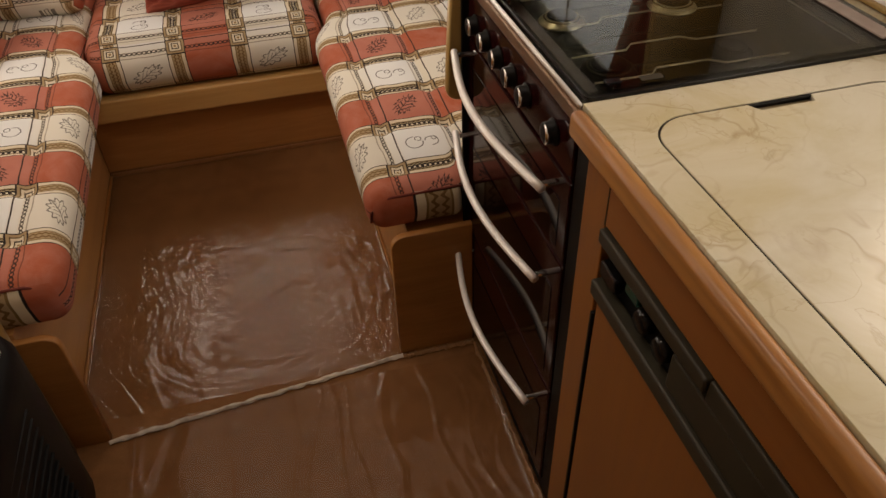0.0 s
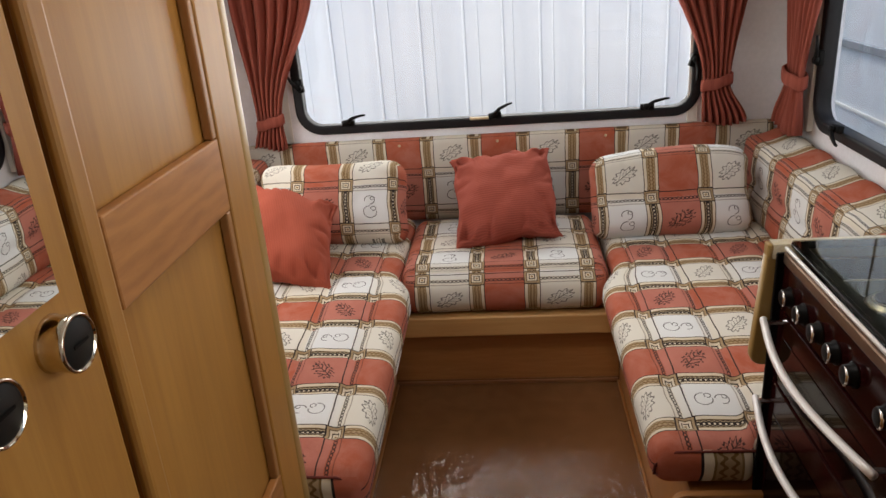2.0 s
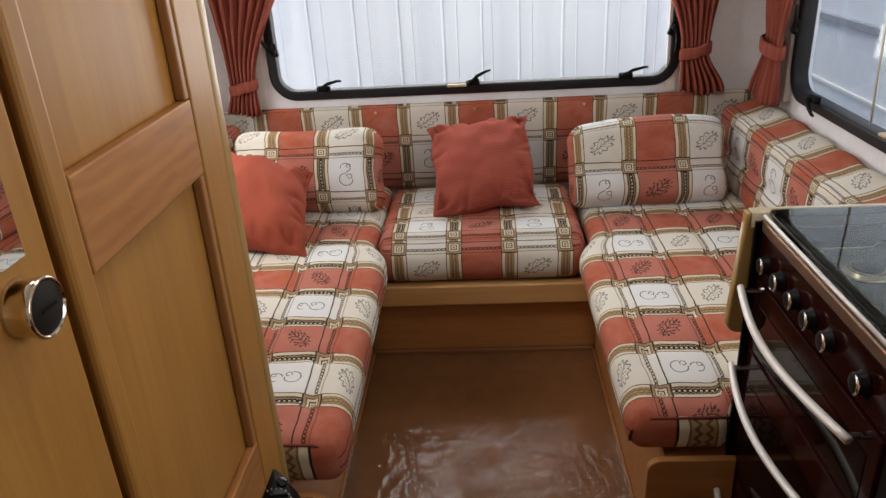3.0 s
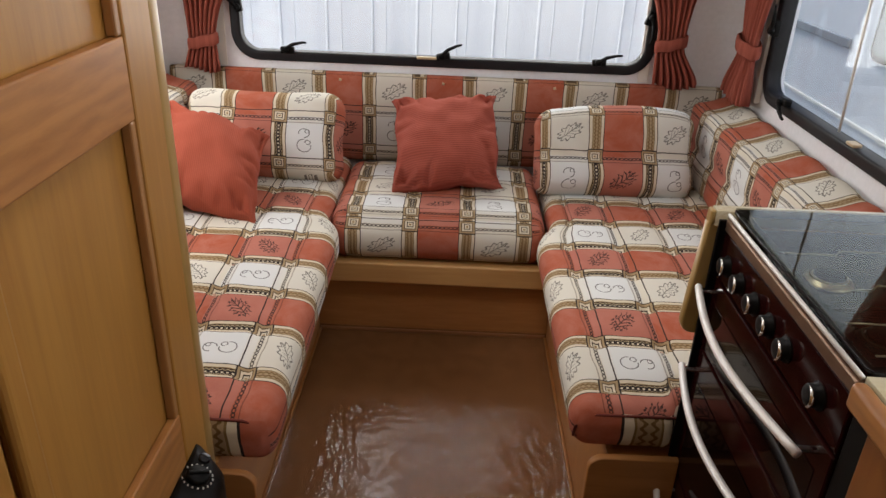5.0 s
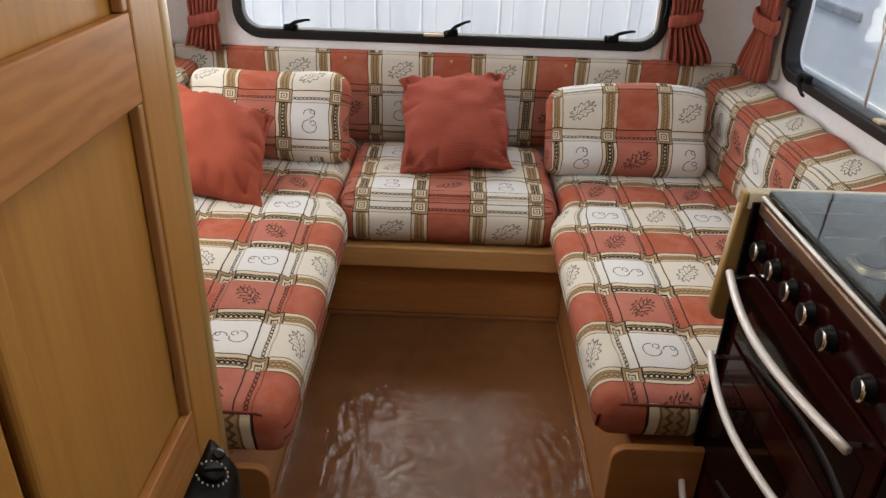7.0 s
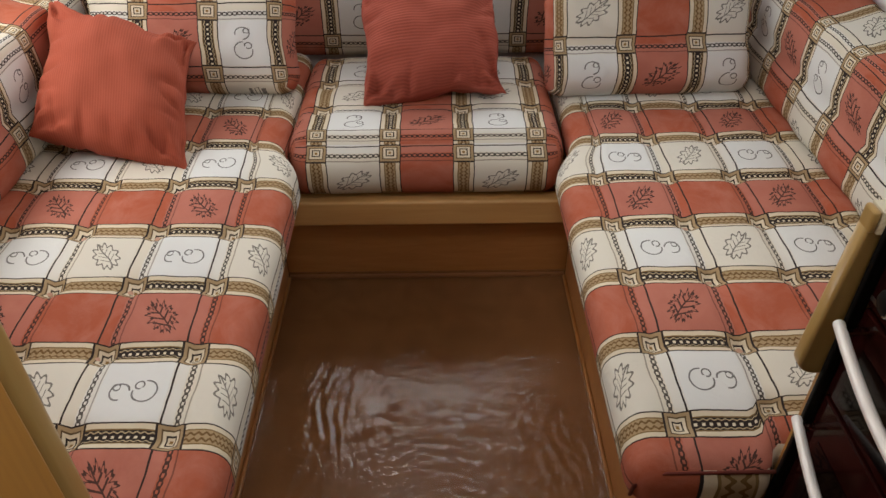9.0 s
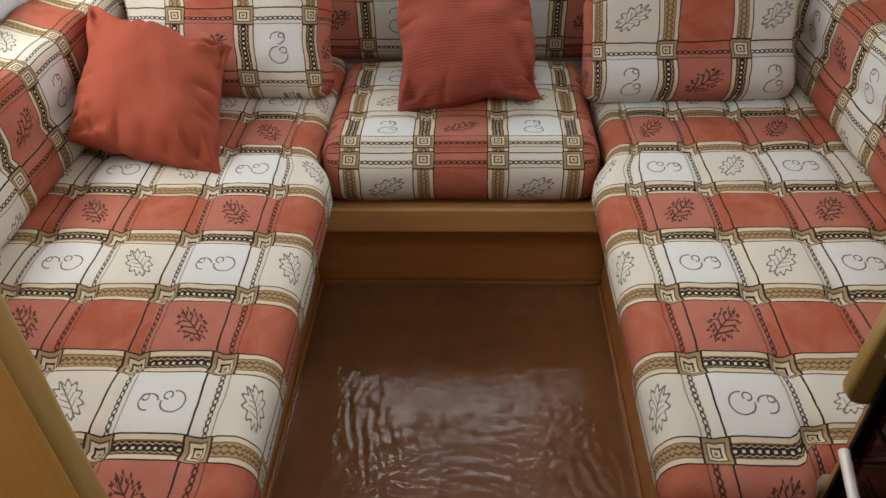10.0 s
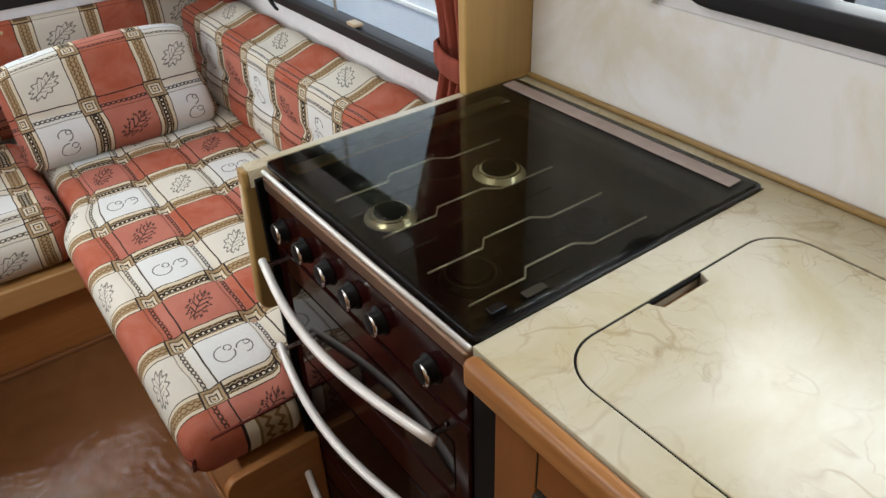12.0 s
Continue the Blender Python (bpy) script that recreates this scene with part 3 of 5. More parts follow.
def wardrobe():
    top = empty("wardrobe", "tall pale beech wardrobe with a panelled door", "wardrobe")
    part("carcass", box(-1.09, FACE - 0.02, 0.345, 0.868, 0.0, CEIL - 0.005), BEECH_UP, top)
    part("corner_post", box(FACE - 0.045, FACE + 0.003, 0.842, 0.884, 0.0, CEIL - 0.006, 0.012, 3), EDGE, top, "pale rounded beech edging", True)
    door = part("door", box(FACE - 0.019, FACE - 0.012, 0.36, 0.838, 0.40, CEIL - 0.05), BEECH_UP, top, "beech veneer door with two sunken panels")
    part("stile", box(FACE - 0.0115, FACE + 0.006, 0.352, 0.3905, 0.40, CEIL - 0.05, 0.008, 3), BEECH_UP, door)
    part("stile", box(FACE - 0.0115, FACE + 0.006, 0.7435, 0.838, 0.40, CEIL - 0.05, 0.004), BEECH_UP, door)
    for z0, z1 in ((0.6105, 1.1195), (1.2345, CEIL - 0.12)):
        # slanting bead round each sunken panel
        part("panel_bead", box(FACE - 0.0115, FACE + 0.004, 0.7265, 0.7425, z0, z1, 0.003), BEAD, door)
    for z0, z1 in ((0.50, 0.610), (1.120, 1.234), (CEIL - 0.12, CEIL - 0.055)):
        part("rail", box(FACE - 0.0115, FACE + 0.005, 0.391, 0.7425, z0, z1, 0.003), RAIL, door, "reddish solid timber rail with bold grain")
    part("plinth", box(FACE - 0.0195, FACE - 0.010, 0.36, 0.838, 0.0, 0.395), BEECH_UP, top)


wardrobe()


def washroom_front():
    top = empty("washroom_door", "beech washroom door with a mirror and two chrome knobs", "door", kind="structure")
    part("leaf", box(FACE - 0.035, FACE, -0.35, 0.338, 0.0, CEIL - 0.005, 0.008, 3), BEECH_UP, top)
    mir = part("mirror", box(FACE + 0.0005, FACE + 0.005, -0.20, 0.292, 1.19, 1.80, 0.0015, 1), MIRROR, top, "frameless rectangular mirror")
    for y, z in ((0.268, 1.148), (0.1515, 1.147)):
        m = pose(FACE, y, z, 0, 90, 0)
        k = part("knob", turned([(0.0295, 0.0), (0.0275, 0.003), (0.0285, 0.018), (0.0300, 0.0245), (0.0292, 0.0275), (0.0268, 0.0285), (0.0262, 0.0240)], m), KNOB_METAL, top, "round chrome push button lock", True)
        part("button", turned([(0.0258, 0.022), (0.0258, 0.0262), (0.0240, 0.0272)], m), DARK_BUTTON, k, "dark button with a slot", True)
        part("slot", box(FACE + 0.0285, FACE + 0.0295, y - 0.012, y + 0.012, z - 0.0015, z + 0.0015), BLACK, k)
    structure("wall_washroom", box(-1.09, FACE - 0.002, WALL_B, -0.36, 0, CEIL - 0.002), BEECH_UP, "beech panelled partition of the washroom", "wall")


washroom_front()


def heater():
    top = empty("gas_heater", "black gas heater with a control knob under the wardrobe", "heater")
    n, verts, faces = 14, [], []
    sections = 20
    for j in range(sections + 1):
        y = 0.24 + (0.788 - 0.24) * j / sections
        e = 1 - abs(2 * j / sections - 1) ** 9
        wide = 0.022 + 0.046 * e ** 0.6 + 0.010 * (1 - j / sections)
        for i in range(n + 1):
            a = i / n
            if a < 0.45:
                x, z = FACE + 0.006 + wide * (0.97 - 0.10 * (1 - a / 0.45)), 0.04 + (0.45 - 0.04) * a / 0.45
            else:
                ang = (a - 0.45) / 0.55 * math.pi / 2
                x, z = FACE + 0.006 + wide * 0.97 * math.cos(ang), 0.45 + 0.056 * math.sin(ang)
            verts.append((x, y, z))
        verts.append((FACE + 0.006, y, 0.04))
    k = n + 2
    for j in range(sections):
        for i in range(k):
            faces.append((j * k + i, j * k + (i + 1) % k, (j + 1) * k + (i + 1) % k, (j + 1) * k + i))
    faces.append(list(range(k))[::-1])
    faces.append([sections * k + i for i in range(k)])
    body = mesh_object("casing", verts, faces, BLACK, top, True)
    m = pose(FACE + 0.032, 0.712, 0.4985, 0, 22, 0)
    part("knob", turned([(0.021, 0.0), (0.020, 0.010), (0.018, 0.013)], m), BLACK, top, "ridged black control knob", True)
    part("knob_grip", tube_bm([m @ Vector((-0.015, -0.008, 0.014)), m @ Vector((0.015, 0.008, 0.014))], 0.0035), BLACK, top)
    for a in range(-150, 151, 20):
        p = m @ Vector((0.026 * math.cos(radians(a)), 0.026 * math.sin(radians(a)), 0.004))
        part("dial_dot", box(p.x - 0.0010, p.x + 0.0010, p.y - 0.0010, p.y + 0.0010, p.z - 0.003, p.z + 0.0008), WHITE_PLASTIC, top, "pale dial mark")
    m2 = pose(FACE + 0.030, 0.757, 0.4990, 0, 22, 0)
    part("igniter_button", turned([(0.011, 0), (0.011, 0.006), (0.009, 0.007)], m2, 18), BLACK_GLOSS, top, "round black ignition button", True)
    for z in np.linspace(0.08, 0.40, 14):
        part("grille_slat", box(FACE + 0.050, FACE + 0.0765, 0.34, 0.66, z, z + 0.006, 0.002, 1), BLACK, top)


heater()

# ---- benches ----
def bench(side_sign, y0, label, x_in, h_end):
    top = empty("bench_base", label, "bench", "bench bases")
    s = side_sign
    xs = lambda a, b: (min(s * a, s * b), max(s * a, s * b))
    x0, x1 = xs(0.405, 0.420)
    # left side is paler: the light that falls on it is put into its colour
    part("side_panel", box(x0, x1, y0 + 0.019, 1.998, 0.0, 0.355), PANEL_RED if s > 0 else BEECH_Y_LIT, top, "beech veneer side of the bench")
    x0, x1 = xs(0.4205, 1.095)
    part("seat_board", box(x0, x1, y0 + 0.08, 2.59, 0.335, 0.355), PANEL_RED, top)
    x0, x1 = xs(0.4205, 0.543)
    part("seat_board", box(x0, x1, y0 + 0.019, y0 + 0.079, 0.335, 0.355), PANEL_RED, top)
    r = 0.03
    lo, hi = x_in, 0.543
    pts = [(hi, 0.0), (hi, h_end), (lo + r, h_end)] + [(lo + r - r * math.sin(radians(t)), h_end - r + r * math.cos(radians(t))) for t in range(15, 91, 15)] + [(lo, 0.0)]
    part("end_panel", slab([(s * a, b) for a, b in pts], [], 0.018, lambda a, b, c: (a, y0 + c, b), 0.003), PANEL_RED, top, "beech end panel with a rounded corner")
    x0, x1 = xs(0.395, 0.4045)
    part("floor_trim", box(x0, x1, y0 + 0.02, 1.985, 0.0, 0.010, 0.003), PANEL_RED, top)
    return top


bench(1, 0.955, "beech bench base beside the cooker", 0.362, 0.368)
bench(-1, 0.888, "beech bench base beside the wardrobe", 0.330, 0.340)


def front_bench():
    top = empty("bench_base", "beech front bench base with a thick front rail", "bench", "bench bases")
    part("fascia", box(-0.404, 0.404, 2.0, 2.018, 0.0, 0.26), PANEL_RED, top)
    part("floor_trim", box(-0.40, 0.40, 1.986, 1.9995, 0.0, 0.013, 0.003), DARK_WOOD, top, "dark strip along the floor")
    part("rail", box(-0.40, 0.40, 1.948, 1.999, 0.218, 0.294, 0.007, 3), BEECH_X, top, "pale beech rail under the seat")
    part("seat_board", box(-0.404, 0.404, 2.0195, 2.59, 0.262, 0.289), PANEL_RED, top)
    part("skirting", box(-0.403, 0.403, 1.993, 1.9995, 0.0, 0.016), LINO, top)


front_bench()


def tuft(u, v, depth, seam):
    """Sag of the cloth along the check's lines and at their crossings."""
    a, b = abs(u - round(u)), abs(v - round(v))
    pit = math.exp(-(a * a + b * b) / 0.018)
    return -depth * pit - seam * (math.exp(-a * a / 0.006) + math.exp(-b * b / 0.006)) * 0.5


PV = 0.157
TUFT = plain("tuft_button_cloth", (0.55, 0.33, 0.24), 0.9, vary=0.25)
PIPING = plain("dark_red_piping", (0.16, 0.03, 0.02), 0.9, vary=0.2)


def seat_cushion(s, y0, label):
    u_of = lambda y: (y - (1.072 if s > 0 else 1.060)) / PITCH + 1
    v_of = lambda x: (s * x - 0.408) / PV
    askew = lambda y: 0.0 if s > 0 else max(0.0, min(1.2, (1.80 - y) / 0.74))
    xi, xo = (0.322, 1.045) if s > 0 else (0.302, 1.045)
    lo = (min(s * xi, s * xo), y0, 0.362 if s > 0 else 0.345)
    hi = (max(s * xi, s * xo), 2.555, 0.466)
    inner = "x-" if s > 0 else "x+"

    def uv(face, x, y, z):
        if face in ("z+", "z-"):
            return u_of(y), v_of(x) + 0.015 * askew(y) / PV
        if face == inner:
            return u_of(y), v_of(s * xi) + 0.015 * askew(y) / PV - (hi[2] - z) / PV
        if face == "y-":
            return (s * x - (0.480 if s > 0 else 0.425)) / 0.40 + 3.0, (z - 0.40) / 0.30 + 1.45
        return u_of(y), v_of(x) - (hi[2] - z) / PV

    def deform(x, y, z):
        k = smoothstep(z, lo[2] + 0.03, hi[2])
        inside = smoothstep(s * x, xi + 0.03, xi + 0.12) * smoothstep(y, y0 + 0.02, y0 + 0.14)
        z += k * inside * (tuft(u_of(y), v_of(x) + 0.015 * askew(y) / PV, 0.018, 0.012) + 0.007)
        z += k * 0.004 * noise.noise(Vector((x * 4, y * 4, s)))
        x += -s * (1 - inside) * 0.006 * math.sin((u_of(y) - 0.5) * math.tau) * k * 0.5
        z += k * 0.003 * noise.noise(Vector((x * 13, y * 13, s + 3)))
        x += 0.012 * askew(y)
        x += s * 0.050 * smoothstep(y, 1.84, 1.97) * (1 - smoothstep(s * x, xi + 0.02, xi + 0.16))
        if s > 0:
            y += 0.050 * smoothstep(x, 0.525, 0.555) * (1 - smoothstep(y, y0, y0 + 0.25))
        return x, y, z
    top = empty("seat_cushion", label, "cushion", "seat cushions")
    softbox("cover", lo, hi, 0.042, 0.0125, uv, CHECK, top, deform)
    me = None
    for col in (1, 2, 3):
        for row in range(1, 9):
            x, y = s * (0.408 + col * PV), (1.072 if s > 0 else 1.060) + (row - 1) * PITCH
            if abs(x) > 0.91 or y > 2.15:
                continue
            z = deform(x, y, hi[2])[2]
            if me is None:
                b = part("tuft_button", turned([(0.010, -0.004), (0.0105, 0.0), (0.008, 0.0035), (0.003, 0.005)], pose(0, 0, 0), 12), TUFT, top, "small cloth covered tuft button", True)
                me = b.data
            else:
                b = new("tuft_button", me)
                b.parent = top
            b.location = (x, y, z + 0.001)
    x_end = 0.535 if s > 0 else 0.42
    run = [(s * (xi + 0.006), y0 + 0.016, lo[2] + 0.03), (s * (xi + 0.008), y0 + 0.014, hi[2] - 0.05), (s * (xi + 0.022), y0 + 0.012, hi[2] - 0.026), (s * (xi + 0.05), y0 + 0.0105, hi[2] - 0.014), (s * x_end, y0 + 0.0105, hi[2] - 0.013)]
    part("piping", tube_bm(run, 0.0032, 8), PIPING, top, "dark red piped seam", True)
    return top


seat_cushion(1, 0.984, "long tufted red and cream check seat cushion by the cooker")
seat_cushion(-1, 0.912, "long tufted red and cream check seat cushion by the wardrobe")


def front_seat():
    x0, x1, y0, y1, z0, z1 = -0.352, 0.362, 1.952, 2.52, 0.295, 0.470

    def uv(face, x, y, z):
        u = (x + 0.086) / 0.188 + 2
        if face == "y-":
            return u, -(0.445 - z) / PV
        if face in ("x-", "x+"):
            e = x0 if face == "x-" else x1
            return (e + 0.086) / 0.188 + 2 + (z1 - z) / 0.188 * (1 if face == "x+" else -1), (y - 1.985) / PV
        return u, (y - 1.985) / PV

    def deform(x, y, z):
        k = smoothstep(z, z0 + 0.05, z1)
        u, v = (x + 0.086) / 0.188 + 2, (y - 1.985) / PV
        if y > 2.05:
            z += k * tuft(u, v, 0.020, 0.008)
        z -= 0.012 * k * smoothstep(y, 2.0, 1.95)
        y += 0.022 * smoothstep(z, 0.40, 0.47) * (1 - smoothstep(y, 1.97, 2.1)) + 0.010 * math.cos((z - 0.37) * 30) * -1 * (1 - smoothstep(y, 1.95, 2.0))
        y += 0.004 * noise.noise(Vector((x * 6, y * 2, z * 6)))
        return x, y, z
    ob = softbox("seat_cushion", (x0, y0, z0), (x1, y1, z1), 0.056, 0.0165, uv, CHECK, None, deform)
    return tagged(ob, "short red and cream check seat cushion on the front bench", "cushion", "seat cushions")


front_seat()


def bolster(s, y0, y1, label):
    x0, x1 = 0.925, 1.096
    u_of = lambda y: (y - 1.50) / PITCH + 1

    def uv(face, x, y, z):
        if face in ("x-", "x+"):
            return u_of(y), 1 - (0.715 - z) / PV
        return u_of(y), 1 + (abs(x) - 0.940) / PV

    def deform(x, y, z):
        k = smoothstep(z, 0.46, 0.76)
        ax = abs(x)
        front = 1 - smoothstep(ax, x0, x1)
        ax += 0.016 * k * front
        z += 0.030 * k * smoothstep(ax, 0.97, 1.09)
        ax += 0.012 * front * math.exp(-((z - 0.60) / 0.02) ** 2)
        u = u_of(y)
        ax += front * (0.003 * math.cos(u * math.tau))
        z += 0.004 * k * -math.cos(u * math.tau)
        return math.copysign(ax, s), y, z
    lo, hi = ((x0, y0, 0.468), (x1, y1, 0.745)) if s > 0 else ((-x1, y0, 0.468), (-x0, y1, 0.745))
    return tagged(softbox("back_cushion", lo, hi, 0.032, 0.0165, uv, CHECK, None, deform), label, "cushion", "bench back cushions")


bolster(1, 1.06, 2.545, "long check backrest cushion along the window wall")
bolster(-1, 0.90, 2.545, "long check backrest cushion along the wall")


def back_board():
    def uv(face, x, y, z):
        return (x + 0.0965) / 0.193 + 2, (z - 0.645) / PV + 1
    ob = softbox("padded_backboard", (-1.06, 2.562, 0.44), (1.06, 2.598, 0.788), 0.010, 0.03, uv, CHECK)
    return tagged(ob, "check fabric covered padded board below the front window", "headboard")


board = back_board()
for x in (-0.40, -0.005, 0.42):
    part("upholstery_button", turned([(0.005, 0), (0.006, 0.002), (0.004, 0.004)], pose(x, 2.562, 0.762, 90, 0, 0), 12), TAN_PLASTIC, board, "small cream upholstery button", True)


def back_cushion(x0, x1, yb, u_line, v_line, lean, turn, label, seed):
    """A loose stuffed square cushion that leans on the backboard. Built upright about its base, then placed."""
    w, h, d = x1 - x0, 0.318, 0.14

    def uv(face, x, y, z):
        u, v = (x - u_line) / 0.188 + 2, (z - v_line[0]) / 0.165 + v_line[1]
        if face == "z+":
            return u, v + (y + d / 2) / 0.165
        if face in ("x-", "x+"):
            return u + (1 if face == "x+" else -1) * (y + d / 2) / 0.188, v
        return u, v

    def deform(x, y, z):
        a, b = x / (w / 2), (z - h / 2) / (h / 2)
        puff = (1 - abs(a) ** 3) * (1 - abs(b) ** 3)
        y += (1 if y > 0 else -1) * 0.020 * puff
        y += 0.012 * noise.noise(Vector((x * 7, z * 7, seed))) + 0.012 * (1 - abs(noise.noise(Vector((x * 5 + z * 7, z * 5 - x * 4, seed + 2))))) ** 8 - 0.008 * math.exp(-((z - v_line[0]) / 0.02) ** 2) * (-1 if y < 0 else 0)
        pull = 0.016 * max(0.0, 1 - abs(b)) ** 0.5 * abs(a) ** 4
        x -= math.copysign(pull, a)
        z -= 0.022 * smoothstep(z, h * 0.6, h) * abs(a) ** 4
        z += 0.008 * math.sin(x * 9 + seed) * smoothstep(z, h * 0.5, h)
        x += 0.006 * noise.noise(Vector((z * 9, seed, y * 9)))
        return x, y, z
    ob = softbox("back_cushion", (-w / 2, -d / 2, 0), (w / 2, d / 2, h), 0.060, 0.0165, uv, CHECK, None, deform)
    ob.matrix_world = pose((x0 + x1) / 2, yb, 0.462, lean, 0, turn)
    return tagged(ob, label, "cushion", "loose back cushions")


back_cushion(0.322, 0.908, 2.222, -0.077, (0.135, 1), -24, 2, "loose red and cream check back cushion beside the side window", 1.0)
back_cushion(-0.93, -0.345, 2.255, -0.12, (0.055, 0), -24, -2, "loose red and cream check back cushion behind a scatter cushion", 5.0)


def scatter(m, size, thick, mat, label, seed, slouch=0.0):
    """A square knife-edge pillow with pinched corners."""
    n, verts, faces, uvs = 56, [], [], []
    for side_ in (1, -1):
        for j in range(n + 1):
            for i in range(n + 1):
                a, b = 2 * i / n - 1, 2 * j / n - 1
                bulge = max(0.0, (1 - a ** 2) * (1 - b ** 2)) ** 0.46

                def drawn(q, edge):
                    # how far a side is drawn in along its length, unevenly, leaving the corners as ears
                    return (0.125 + 0.095 * noise.noise(Vector((q * 1.8, edge * 3, seed + 8)))) * (1 - abs(q) ** 5) ** 1.2 + 0.020 * noise.noise(Vector((q * 6, edge * 5, seed))) * (1 - q * q)
                x = a * size / 2 * (1 - drawn(b, math.copysign(1, a)) * abs(a) ** 3)
                y = b * size / 2 * (1 - drawn(a, math.copysign(2, b)) * abs(b) ** 3)
                blunt = 1 - 0.045 * abs(a * b) ** 6
                x, y = x * blunt - slouch * y * blunt, y * blunt
                crease = noise.noise(Vector((a * 1.8 + seed, b * 1.8, side_))) * 0.018 + noise.noise(Vector((a * 4 + seed, b * 4, side_ * 2))) * 0.006
                # folds that run in from the drawn sides and the corners
                ca, cb = 1 - abs(a), 1 - abs(b)
                d = math.hypot(ca, cb)
                fold = 0.080 * d * math.exp(-(d / 0.40) ** 2) * math.sin(math.atan2(cb, ca) * 9 + seed + 2 * math.copysign(1, a) + math.copysign(1, b) + 2.5 * noise.noise(Vector((a * 3, b * 3, seed))))
                pucker = 0.036 * ((1 - abs(noise.noise(Vector((a * 1.2, b * 3.6, seed + 4))))) ** 6 * math.exp(-(ca / 0.30) ** 2) + (1 - abs(noise.noise(Vector((a * 3.6, b * 1.2, seed + 6))))) ** 6 * math.exp(-(cb / 0.30) ** 2)) * min(1, bulge * 1.6)
                z = side_ * thick / 2 * bulge + crease * bulge ** 0.6 + (fold - pucker) * side_ * min(1, bulge * 3)
                verts.append((x, y, z))
    def idx(s, i, j):
        if s and (i in (0, n) or j in (0, n)):
            s = 0
        return s * (n + 1) ** 2 + j * (n + 1) + i
    for s in (0, 1):
        for j in range(n):
            for i in range(n):
                q = [(i, j), (i + 1, j), (i + 1, j + 1), (i, j + 1)]
                if s:
                    q.reverse()
                faces.append([idx(s, *p) for p in q])
                uvs += [(p[0] / n * size, p[1] / n * size) for p in q]
    me = bpy.data.meshes.new("scatter_cushion")
    me.from_pydata(verts, [], faces)
    me.uv_layers.new(name="cloth").data.foreach_set("uv", [c for q in uvs for c in q])
    me.materials.append(mat)
    ob = smooth(new("scatter_cushion", me))
    # drop the doubled rim
    bm = bmesh.new()
    bm.from_mesh(me)
    bmesh.ops.delete(bm, geom=[q for q in bm.verts if not q.link_faces], context="VERTS")
    bm.to_mesh(me)
    bm.free()
    ob.matrix_world = m
    return tagged(ob, label, "cushion", "scatter cushions")


def resting(centre, across, up):
    """The placing of a pillow whose edges run along the two given directions."""
    ex = Vector(across).normalized()
    ez = ex.cross(Vector(up)).normalized()
    m = Matrix((ex, ez.cross(ex), ez)).transposed().to_4x4()
    m.translation = centre
    return m


scatter(resting((0.015, 2.312, 0.605), (0.400, 0.010, 0.035), (-0.043, 0.295, 0.250)), 0.410, 0.215, RED_RIB, "terracotta ribbed scatter cushion leaning on the backboard", 0.3)
scatter(resting((-0.748, 2.015, 0.600), (0.356, -0.025, -0.095), (-0.065, 0.300, 0.185)), 0.392, 0.215, RED_SLUB, "terracotta plain scatter cushion propped in the bench corner", 3.7, 0.26)


